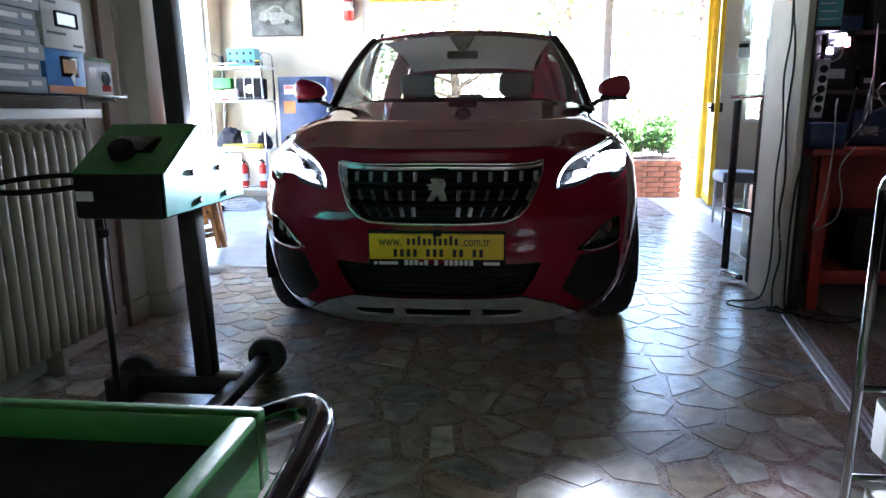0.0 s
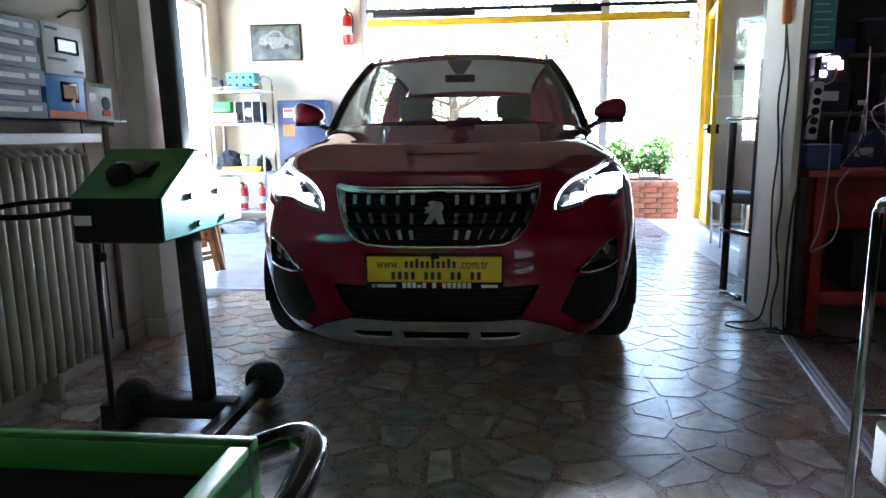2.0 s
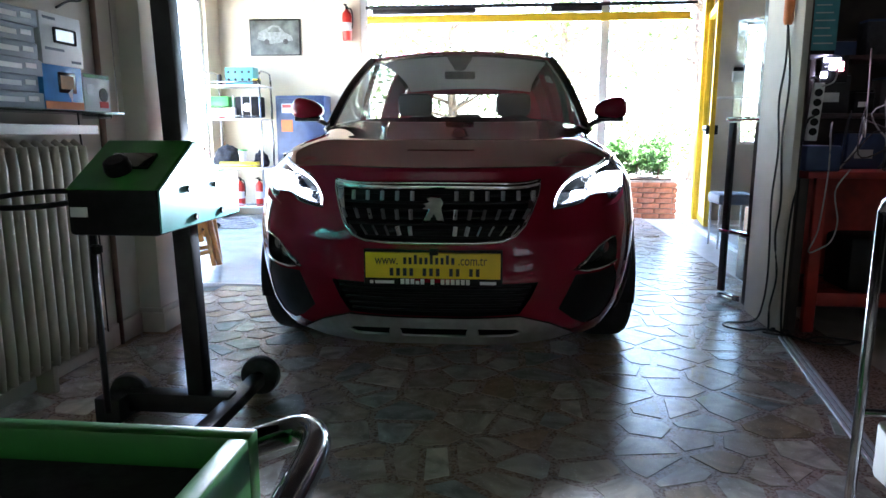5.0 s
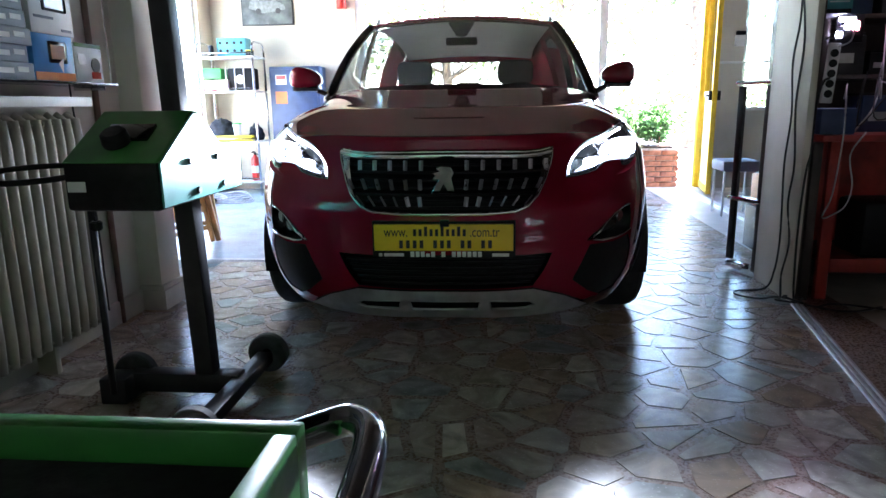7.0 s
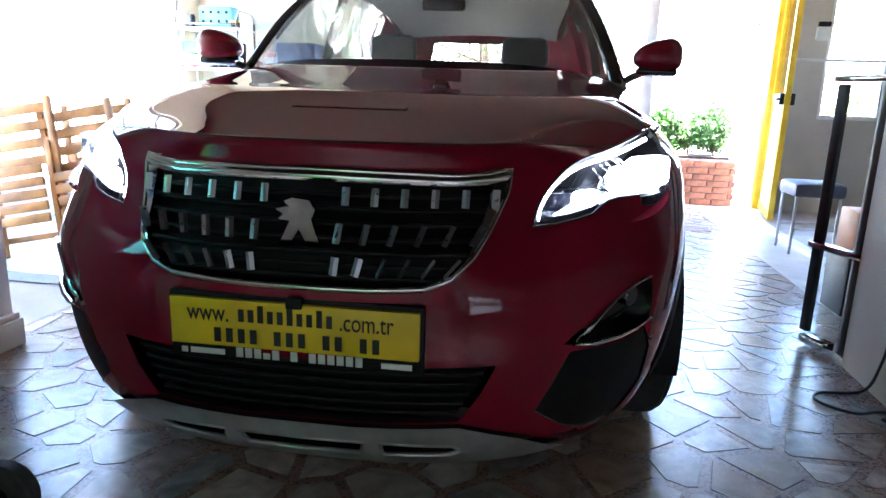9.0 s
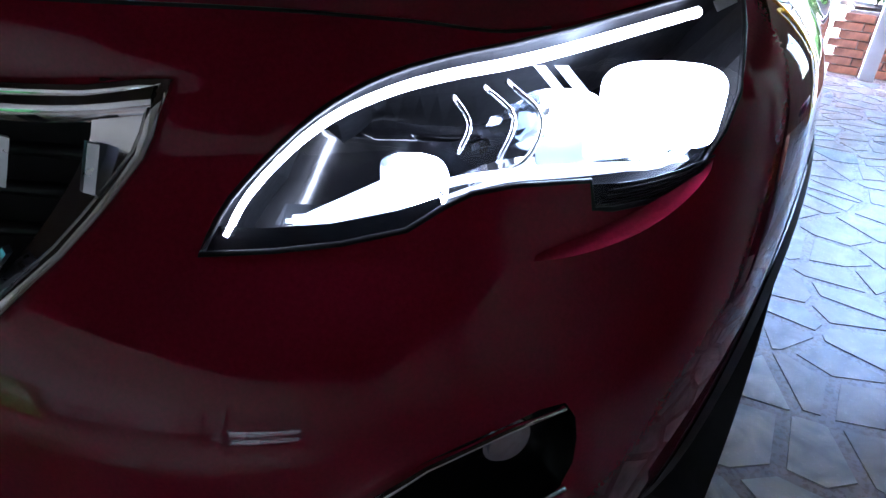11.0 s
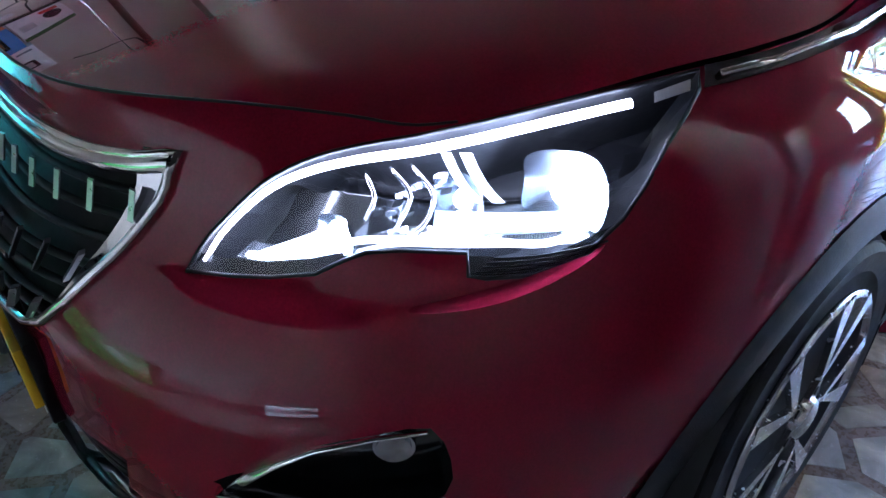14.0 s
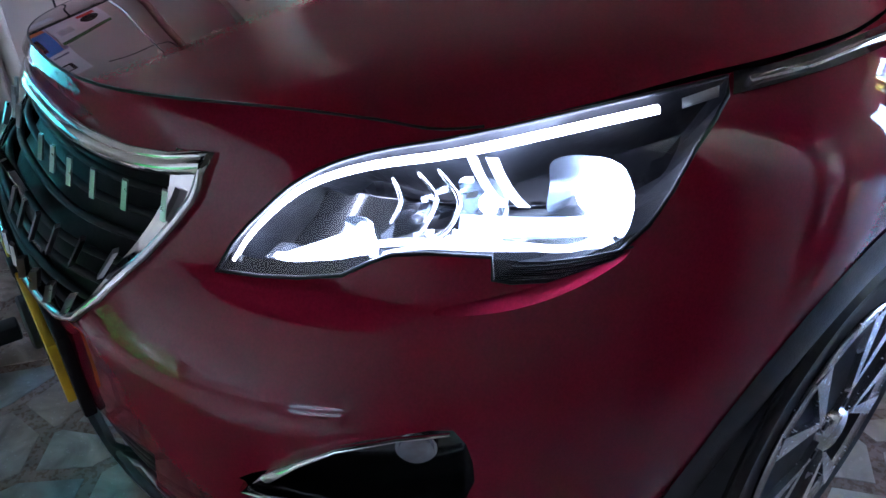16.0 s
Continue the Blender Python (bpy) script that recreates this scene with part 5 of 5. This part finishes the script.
part("picture_board", box(-2.90, -2.265, 5.676, 5.697, 1.972, 2.40, .003), BLACKSTEEL, p)
part("print", box(-2.885, -2.28, 5.674, 5.6765, 1.987, 2.385), PICTURE, p, smooth=False)
part("print_shape", prism([(-.22, -.03), (-.20, .05), (-.10, .09), (-.03, .13), (.06, .12), (.12, .05), (.22, .0), (.23, -.05), (.10, -.07), (-.05, -.09), (-.12, -.06)], .002, Matrix.Translation((-2.585, 5.672, 2.20))), PALEPRINT, p, "pale printed car shape", smooth=False)
part("print_shape", prism([(-.09, .05), (-.02, .11), (.05, .10), (.07, .05)], .002, Matrix.Translation((-2.585, 5.670, 2.20))), PICTURE, p, smooth=False)
for x in (-.10, .14):
    part("print_shape", cyl((-2.585 + x, 5.672, 2.135), (-2.585 + x, 5.6695, 2.135), .032, 16), INK, p, smooth=False)
# coil of hose on the floor below the rack
bm = None
for k in range(5):
    bm = tube([Vector((-2.72 + (.22 - .012 * k) * math.cos(a), 4.55 + (.17 - .01 * k) * math.sin(a), .012 + .02 * k + .006 * math.sin(3 * a + k))) for a in [2 * math.pi * i / 36 for i in range(36)]], .011, 6, bm, closed=True)
single("hose_coil", bm, GREYCABLE, "grey hose coiled on the floor", "hose", smooth=True)
lump((-3.02, 4.35, .002), (.16, .14, .11), 5, MAT_BLACK, "bag", "dark crumpled bag on the floor", "bag")


def folding_chair(x, y, turn, lean, roll, label):
    c = thing("folding_chair", x, y, 0, label, "chair", "folded wooden chairs")
    M = Matrix.Translation((x, y, .004)) @ pose(0, 0, 0, 0, 0, turn) @ pose(0, 0, 0, -lean, roll, 0)
    for sx in (-.20, .20):
        part("back_leg", box(sx - .018, sx + .018, -.012, .022, 0, .92, .004, m=M), WOOD, c)
        part("front_leg", box(sx * .84 - .016, sx * .84 + .016, -.055, -.022, .0, .66, .004, m=M @ pose(0, 0, 0, -3, 0, 0)), WOOD, c)
    for z in (.56, .66, .76, .86):
        part("back_slat", box(-.182, .182, -.004, .014, z - .028, z + .028, .004, m=M), WOOD, c)
    for z in (.22, .29, .36, .43, .50):
        part("seat_slat", box(-.148, .148, -.088, -.066, z - .026, z + .026, .004, m=M), WOOD, c)
    part("stretcher", box(-.182, .182, .0, .016, .10, .135, .004, m=M), WOOD, c)
    return c


folding_chair(-2.42, 2.12, 12, 10, -10, "folded orange wooden slatted chair leaning by the window")
folding_chair(-2.08, 2.22, 12, 11, -12, "folded orange wooden slatted chair leaning against another")
folding_chair(-2.20, 2.48, 12, 12, -8, "folded orange wooden chair behind two others")

# ---- workbench corner ----
wb = thing("workbench", 2.3, 1.3, 0, "red steel workbench with a lower shelf", "workbench")
part("bench_top", box(1.802, 3.3, 1.05, 1.60, .812, .845, .004), REDSTEEL, wb)
for x in (1.845, 3.2):
    for y in (1.075, 1.56):
        part("leg", box(-.028, .028, -.02, .02, 0, .812, .003, m=Matrix.Translation((x + .03, y, 0))), REDSTEEL, wb)
part("lower_shelf", box(1.90, 3.17, 1.07, 1.56, .175, .20, .003), REDSTEEL, wb)
part("lower_beam", box(1.905, 3.17, 1.055, 1.07, .145, .215, .003), REDSTEEL, wb)
part("back_panel", box(1.91, 3.17, 1.54, 1.555, .215, .80), REDSTEEL, wb)
single("side_board", box(1.755, 1.80, 1.03, 1.60, 0, .81, .004), DARKBROWN, "dark brown board beside the workbench", "board")
single("black_case", box(2.08, 2.42, 1.12, 1.42, .2015, .50, .03), BLACK, "black tool case on the lower shelf", "case")
su = thing("shelf_unit", 2.4, 1.45, .845, "dark open shelf unit packed with parts", "shelf unit")
part("upright", box(1.865, 1.895, 1.30, 1.60, .846, 2.4, .003), DARKBROWN, su)
part("upright", box(3.2, 3.23, 1.30, 1.60, .846, 2.4, .003), DARKBROWN, su)
for z in (1.12, 1.42, 1.78, 2.12):
    part("shelf_board", box(1.895, 3.2, 1.30, 1.60, z, z + .022, .003), DARKBROWN, su)
random.seed(4)
DARKS = [BLACK, NAVY, CARD_GREY, BLACKSTEEL, SEAT, CLAD, DARKBROWN]
for z in (.846, 1.143, 1.443, 1.803):
    x = 1.91
    while x < 2.9:
        w, h, d = random.uniform(.07, .2), random.uniform(.07, .22), random.uniform(.10, .2)
        if z < 1 and x < 2.1:
            x += .1
            continue
        t = thing("parts_box", x + w / 2, 1.4, z, "dark box of electrical parts on a shelf", "box", "boxes of parts")
        part("box_body", box(x, x + w, 1.33, 1.33 + d, z, z + h, .006), random.choice(DARKS), t)
        part("box_lid", box(x + .004, x + w - .004, 1.333, 1.327 + d, z + h, z + h + .012, .004), random.choice(DARKS), t)
        if random.random() < .6:
            part("label_patch", box(x + w * .2, x + w * .7, 1.3285, 1.3305, z + h * .3, z + h * .55), random.choice([CARD_WHITE, SILVER, CARD_GREY]), t, smooth=False)
        x += w + random.uniform(.005, .05)
single("blue_case", box(1.80, 1.97, 1.09, 1.36, .846, .975, .008), NAVY, "navy plastic case on the bench", "case")
ps = thing("power_strip", 1.805, 1.09, 1.0, "white socket strip hung upright", "power strip")
PM = Matrix.Translation((1.805, 1.075, 1.0)) @ pose(0, 0, 0, 0, 3, -8)
part("strip_body", box(-.026, .026, -.016, .016, 0, .285, .006, m=PM), CARD_WHITE, ps)
for k in range(5):
    part("socket", cyl(PM @ Vector((0, -.017, .045 + .048 * k)), PM @ Vector((0, -.010, .045 + .048 * k)), .019, 16), BLACK, ps)
part("strip_hook", tube([PM @ Vector((0, 0, .28)), PM @ Vector((.0, .02, .31)), (1.84, 1.2, 1.32), (1.88, 1.31, 1.32)], .005, 6), BLACKSTEEL, ps)
t = thing("paper_sheet", 1.80, 1.06, 1.44, "pale teal printed sheet hung on the shelf unit", "paper")
part("sheet", box(1.755, 1.875, 1.060, 1.064, 1.44, 1.82), TEAL, t, smooth=False)
part("sheet_backing", box(1.735, 1.875, 1.066, 1.30, 1.42, 1.84, .004), BLACK, t)
part("sheet_hook", box(1.86, 1.88, 1.28, 1.32, 1.7, 1.74, .003), BLACKSTEEL, t)
for i in range(9):
    part("print_bar", box(1.768, 1.860 - .01 * (i % 3), 1.0585, 1.0598, 1.47 + .036 * i, 1.476 + .036 * i), CARD_WHITE, t, smooth=False)
t = thing("led_module", 1.96, 1.30, 1.36, "small circuit module with lit white and red lamps", "module")
part("module_board", box(1.915, 2.05, 1.285, 1.299, 1.30, 1.44, .003), BLACK, t)
for k in range(6):
    part("lamp", box(1.925 + .014 * k, 1.934 + .014 * k, 1.275, 1.286, 1.405, 1.425, .002), LED_WHITE, t)
part("lamp", box(1.955, 1.985, 1.277, 1.286, 1.365, 1.395, .003), LED_WHITE, t)
part("lamp", box(1.995, 2.025, 1.277, 1.286, 1.36, 1.405, .003), LED_PINK, t, "red glowing lamp")
part("lamp", box(1.915, 1.945, 1.277, 1.286, 1.325, 1.355, .003), LED_WHITE, t)
random.seed(7)
def cable(name, pts, r, m, label):
    return single(name, tube(smoothpath(pts, 6), r, 6), m, label, "cable", smooth=True)
cable("strip_cable", [(1.825, 1.05, 1.265), (1.87, 1.03, 1.29), (1.90, 1.08, 1.36), (1.93, 1.27, 1.38)], .004, GREYCABLE, "pale cable from the socket strip")
cable("hanging_cable", [(1.99, 1.28, 1.02), (1.96, 1.20, 1.09), (1.91, 1.10, 1.06), (1.885, 1.03, .93), (1.88, 1.02, .80), (1.86, 1.02, .55), (1.82, 1.015, .44), (1.87, 1.0, .46), (1.93, 1.02, .50), (1.95, 1.02, .60), (1.92, 1.01, .75), (1.99, 1.03, .86)], .004, GREYCABLE, "pale cable hanging over the bench edge")
cable("black_lead", [(1.80, 1.05, 1.12), (1.765, 1.03, 1.10), (1.745, 1.03, 1.0), (1.74, 1.03, .8), (1.715, 1.01, .6), (1.705, 1.0, .35), (1.712, 1.0, .1), (1.72, 1.0, .01)], .006, CABLE, "black lead hanging beside the pier")
for k in range(7):
    x0 = random.uniform(1.93, 2.6)
    pts = [(x0, 1.30, random.uniform(1.05, 1.5))]
    for j in range(4):
        pts.append((x0 + random.uniform(-.15, .15), random.uniform(1.08, 1.25), .86 + random.uniform(0, .35)))
    pts.append((x0 + random.uniform(-.2, .2), 1.2, .853))
    cable("tangled_cable", pts, .004, random.choice([CABLE, GREYCABLE, CABLE]), "tangled thin cable on the bench")
# lead lamp and its cables on the pier
t = thing("hand_lamp", 1.68, 1.14, 1.57, "orange hand lamp hung on the pier", "lamp")
part("grip", lathe([(.001, 0), (.018, 0), (.024, .02), (.024, .13), (.028, .15), (.028, .21), (.001, .22)], 14, Matrix.Translation((1.672, 1.14, 1.575))), CARD_ORANGE, t, smooth="auto")
part("lamp_collar", lathe([(.001, .22), (.032, .22), (.032, .30), (.001, .31)], 14, Matrix.Translation((1.672, 1.14, 1.575))), BLACK, t)
part("wall_hook", box(1.672, 1.70, 1.13, 1.15, 1.86, 1.90, .003), BLACKSTEEL, t)
cable("lamp_cable", [(1.672, 1.14, 1.58), (1.685, 1.16, 1.4), (1.68, 1.19, 1.2), (1.688, 1.165, .95), (1.684, 1.185, .7), (1.688, 1.17, .45), (1.684, 1.15, .28), (1.688, 1.19, .12), (1.66, 1.22, .012), (1.50, 1.18, .008), (1.47, 1.10, .008), (1.56, 1.03, .008), (1.68, 1.05, .010), (1.80, .86, .010), (1.93, .82, .010), (2.1, .90, .010)], .0055, CABLE, "black cable hanging down the pier")
cable("second_cable", [(1.672, 1.14, 1.58), (1.688, 1.10, 1.3), (1.685, 1.12, 1.0), (1.69, 1.08, .7), (1.686, 1.10, .5), (1.69, 1.05, .3), (1.688, 1.10, .12), (1.66, 1.02, .02), (1.62, .97, .020), (1.70, .93, .020), (1.76, 1.0, .020), (1.68, 1.03, .022), (1.78, .90, .008), (1.9, .95, .008), (2.1, .86, .008)], .0055, CABLE, "black cable looping on the floor")

# ---- chromed trolley beside the door rail ----
tr = thing("trolley", 1.2, -1.4, 0, "chromed tube trolley with pale trays", "trolley")
for x in (.962, 1.42):
    for y in (-1.2, -1.62):
        part("upright", tube([(x, y, .06), (x, y, .5), (x, y, .90)], .0095, 10), DARKCHROME, tr, smooth=True)
        part("castor", cyl((x - .012, y, .03), (x + .012, y, .03), .03, 16, bev=.004), RUBBER, tr)
    part("top_rail", tube(smoothpath([(x, -1.2, .90), (x, -1.25, .925), (x, -1.57, .925), (x, -1.62, .90)], 4), .0095, 10), DARKCHROME, tr, smooth=True)
for z in (.32, .51):
    for y in (-1.2, -1.62):
        part("cross_rail", tube([(.962, y, z), (1.2, y, z), (1.42, y, z)], .008, 8), DARKCHROME, tr, smooth=True)
    part("tray", box(.985, 1.41, -1.60, -1.215, z - .12, z - .005, .01), WHITEFRAME, tr, "pale plastic tray")

# ---- by the yellow door ----
t = thing("stool", 2.3, 3.75, 0, "low stool with grey padded seat and white legs", "stool")
part("seat", box(2.16, 2.50, 3.6, 3.94, .40, .50, .03), CARD_GREY, t, "grey padded seat")
for x in (2.19, 2.47):
    for y in (3.63, 3.91):
        part("leg", tube([(x, y, .0), (x, y, .2), (x, y, .41)], .011, 8), WHITEFRAME, t, smooth=True)
for y in (3.63, 3.91):
    part("stretcher", tube([(2.19, y, .18), (2.33, y, .18), (2.47, y, .18)], .008, 8), WHITEFRAME, t, smooth=True)
t = thing("wall_switch", 2.92, 5.69, 1.62, "pale surface-mounted wall switch", "switch")
part("switch_box", box(2.86, 2.98, 5.65, 5.699, 1.62, 1.74, .006), CARD_WHITE, t)
part("switch_cap", box(2.87, 2.97, 5.648, 5.70, 1.741, 1.785, .006), BLACK, t)
single("cable_trunking", box(2.63, 4.5, 5.675, 5.699, 1.43, 1.455, .003), CARD_WHITE, "white cable trunking along the wall", "trunking")
single("orange_crate", box(1.98, 2.20, 2.2, 2.42, .30, .52, .01), CARD_ORANGE, "orange plastic crate on a dark box", "crate")
single("crate_stand", box(1.96, 2.24, 2.18, 2.44, .0, .299, .006), DARKBROWN, "dark wooden box under an orange crate", "box")

# ---- outside ----
pn = thing("planter", 1.9, 6.5, -.06, "red brick planter filled with soil", "planter")
part("core", box(1.17, 2.43, 6.225, 6.80, -.06, .43), LIMEMORTAR, pn)
part("soil", box(1.20, 2.40, 6.30, 6.72, .43, .455), SOIL, pn)
bk = box(-.105, .105, -.03, .03, -.029, .029, .003, seg=1)
bme = bpy.data.meshes.new("brick")
bk.to_mesh(bme)
bk.free()
bme.materials.append(BRICK)
def brick(x, y, z, turn=0):
    o = new("brick", bme)
    o.parent = pn
    o.matrix_parent_inverse = pn.matrix_basis.inverted()
    o.matrix_basis = pose(x, y, z, 0, 0, turn)
for r in range(7):
    z = -.022 + .067 * r
    for k in range(6):
        brick((1.19 if r % 2 else 1.255) + .218 * k, 6.225, z)
    for k in range(3):
        brick(2.43, (6.305 if r % 2 else 6.37) + .218 * k, z, 90)


def leaves(name, parent, centres, n, size, m, seed, flat=.55):
    """Many small folded leaves round the centres of clumps."""
    rnd = random.Random(seed)
    vs, fs = [], []
    for _ in range(n):
        c, r = rnd.choice(centres)
        d = Vector((rnd.gauss(0, 1), rnd.gauss(0, 1), rnd.gauss(0, 1))).normalized() * r * rnd.random() ** .35
        p = Vector(c) + d
        a = Vector((rnd.gauss(0, 1), rnd.gauss(0, 1), rnd.gauss(0, .6))).normalized()
        b = a.cross(Vector((rnd.gauss(0, 1), rnd.gauss(0, 1), rnd.gauss(0, 1)))).normalized()
        s = size * rnd.uniform(.6, 1.3)
        i = len(vs)
        up = a.cross(b) * s * .2
        vs += [p, p + a * s * .5 + b * s * .3 + up, p + a * s, p + a * s * .5 - b * s * .3 + up]
        fs += [(i, i + 1, i + 2), (i, i + 2, i + 3)]
    me = bpy.data.meshes.new(name)
    me.from_pydata(vs, [], fs)
    me.materials.append(m)
    o = new(name, me)
    if parent:
        o.parent = parent
        o.matrix_parent_inverse = parent.matrix_basis.inverted()
    return o


rnd = random.Random(11)
hd = thing("hedge", 1.85, 6.5, .455, "dense green clipped shrub in a brick planter", "shrub")
cen = [((rnd.uniform(1.28, 2.34), rnd.uniform(6.32, 6.7), rnd.uniform(.58, .86)), rnd.uniform(.10, .19)) for _ in range(34)]
leaves("crown", hd, cen, 15000, .045, LEAF, 5)
for k in range(8):
    x = 1.35 + .13 * k
    part("stem", tube([(x, 6.5, .45), (x + rnd.uniform(-.05, .05), 6.5, .6), (x + rnd.uniform(-.1, .1), 6.5, .8)], .010, 5), BARK, hd)


def tree(x, y, h, r, seed):
    rd = random.Random(seed)
    t = thing("tree", x, y, -.06, "leafy tree in bright daylight outside", "tree", "trees outside")
    trunk = tube(smoothpath([(x, y, -.08), (x + .08, y, h * .25), (x - .05, y + .1, h * .5), (x + .1, y, h * .8)], 5), [.16 - .007 * i for i in range(16)], 9)
    cen = []
    for k in range(16):
        a, z = rd.uniform(0, 6.28), rd.uniform(.22, .85) * h
        e = Vector((x + r * .75 * math.cos(a), y + r * .75 * math.sin(a), z + rd.uniform(.2, .8)))
        tube([(x, y, z * .8), ((x + e.x) / 2, (y + e.y) / 2, z * .95), e], [.05, .035, .012], 6, trunk)
        cen.append((tuple(e), rd.uniform(.45, .85) * r * .55))
        cen.append(((x + rd.uniform(-r, r) * .6, y + rd.uniform(-r, r) * .6, z + rd.uniform(-.6, 1)), rd.uniform(.3, .6) * r * .5))
    part("trunk", trunk, BARK, t, smooth=True)
    leaves("crown", t, cen, 2600, .14, LEAF2, seed + 1)


for i, (x, y, h, r) in enumerate(((-4.5, 13, 6.5, 2.4), (-1.2, 14.5, 6, 2.2), (1.5, 12.5, 6.5, 2.3), (4.6, 13.5, 7, 2.5), (7.5, 11, 6, 2.2), (-8.0, 5.2, 5.5, 2.4), (-7.6, 1.6, 5, 2.3), (-8.6, 8.6, 5.5, 2.4), (-11, 3.4, 6, 2.6))):
    tree(x, y, h, r, 20 + i)
hb = leaves("far_hedge", None, [((-9 + .55 * k, 17 + .5 * math.sin(k), .4 + .6 * ((k * 7) % 5) / 5), .9) for k in range(40)], 9000, .16, LEAF2, 77)
tagged(hb, "far line of bushes beyond the yard", "bushes", kind="stuff")

# ---- marble pieces of the floor ----
random.seed(21)
FX0, FX1, FY0, FY1 = -1.635, 1.945, -4.15, FRONT_Y
sites = []
step = .172
ny = int((FY1 - FY0) / (step * .87)) + 2
for j in range(ny):
    for i in range(int((FX1 - FX0) / step) + 2):
        x = FX0 + (i + .5 * (j % 2)) * step + random.uniform(-.10, .10)
        y = FY0 + j * step * .87 + random.uniform(-.095, .095)
        if random.random() < .93:
            sites.append((x, y))


def cut(poly, nx, ny_, c):
    out = []
    for i in range(len(poly)):
        p, q = poly[i - 1], poly[i]
        a, b = nx * p[0] + ny_ * p[1] - c, nx * q[0] + ny_ * q[1] - c
        if (a < 0) != (b < 0):
            k = a / (a - b)
            out.append((p[0] + (q[0] - p[0]) * k, p[1] + (q[1] - p[1]) * k))
        if b < 0:
            out.append(q)
    return out


cells = {}
for i, (x, y) in enumerate(sites):
    cells.setdefault((int(x // .4), int(y // .4)), []).append(i)
rv, rf, count = [], [], 0
for i, (x, y) in enumerate(sites):
    poly = [(max(FX0, x - .4), max(FY0, y - .4)), (min(FX1, x + .4), max(FY0, y - .4)), (min(FX1, x + .4), min(FY1, y + .4)), (max(FX0, x - .4), min(FY1, y + .4))]
    cx, cy = int(x // .4), int(y // .4)
    for a in (-1, 0, 1):
        for b in (-1, 0, 1):
            for j in cells.get((cx + a, cy + b), ()):
                if j == i or len(poly) < 3:
                    continue
                dx, dy = sites[j][0] - x, sites[j][1] - y
                d = math.hypot(dx, dy)
                gap = .011 + .009 * ((i * 13 + j * 7) % 5) / 5
                poly = cut(poly, dx / d, dy / d, (dx * (x + sites[j][0]) / 2 + dy * (y + sites[j][1]) / 2) / d - gap)
    # the rail and the side bay bound the paving
    poly = cut(poly, math.cos(radians(-10.2)), math.sin(radians(-10.2)), 1.715 * math.cos(radians(-10.2)) + .95 * math.sin(radians(-10.2)) - .035) if y < 1.0 else poly
    if y > 1.6 and x < -.8:
        poly = cut(poly, 0, 1, 1.79) if y < 1.8 else (cut(poly, -1, 0, 1.03) if x > -1.2 else [])
    if len(poly) < 3 or (x > PIER_X - .02 and 1.0 < y < 1.5):
        continue
    top_z = -.0005 + .0007 * ((i * 29) % 7) / 7
    if -.95 < y < 1.3 and -1.3 < x < 1.7 and count < 300:
        bm = bmesh.new()
        lo = [bm.verts.new((px, py, -.006)) for px, py in poly]
        mx, my = sum(p[0] for p in poly) / len(poly), sum(p[1] for p in poly) / len(poly)
        hi = [bm.verts.new((mx + (px - mx) * .985, my + (py - my) * .985, top_z)) for px, py in poly]
        bm.faces.new(hi)
        for k in range(len(poly)):
            bm.faces.new((lo[k - 1], lo[k], hi[k], hi[k - 1]))
        me = bpy.data.meshes.new("stone")
        bm.to_mesh(me)
        bm.free()
        me.materials.append(STONE)
        o = new("stone", me)
        o.parent = floor
        count += 1
    else:
        b0, n = len(rv), len(poly)
        rv += [(px, py, -.006) for px, py in poly] + [(px, py, top_z) for px, py in poly]
        rf.append(tuple(range(b0 + n, b0 + 2 * n)))
        rf += [(b0 + (k - 1) % n, b0 + k, b0 + n + k, b0 + n + (k - 1) % n) for k in range(n)]
me = bpy.data.meshes.new("stone_rest")
me.from_pydata(rv, [], rf)
me.materials.append(STONE_REST)
o = new("stone_rest", me)
o.parent = floor
tagged(o, kind="stuff")
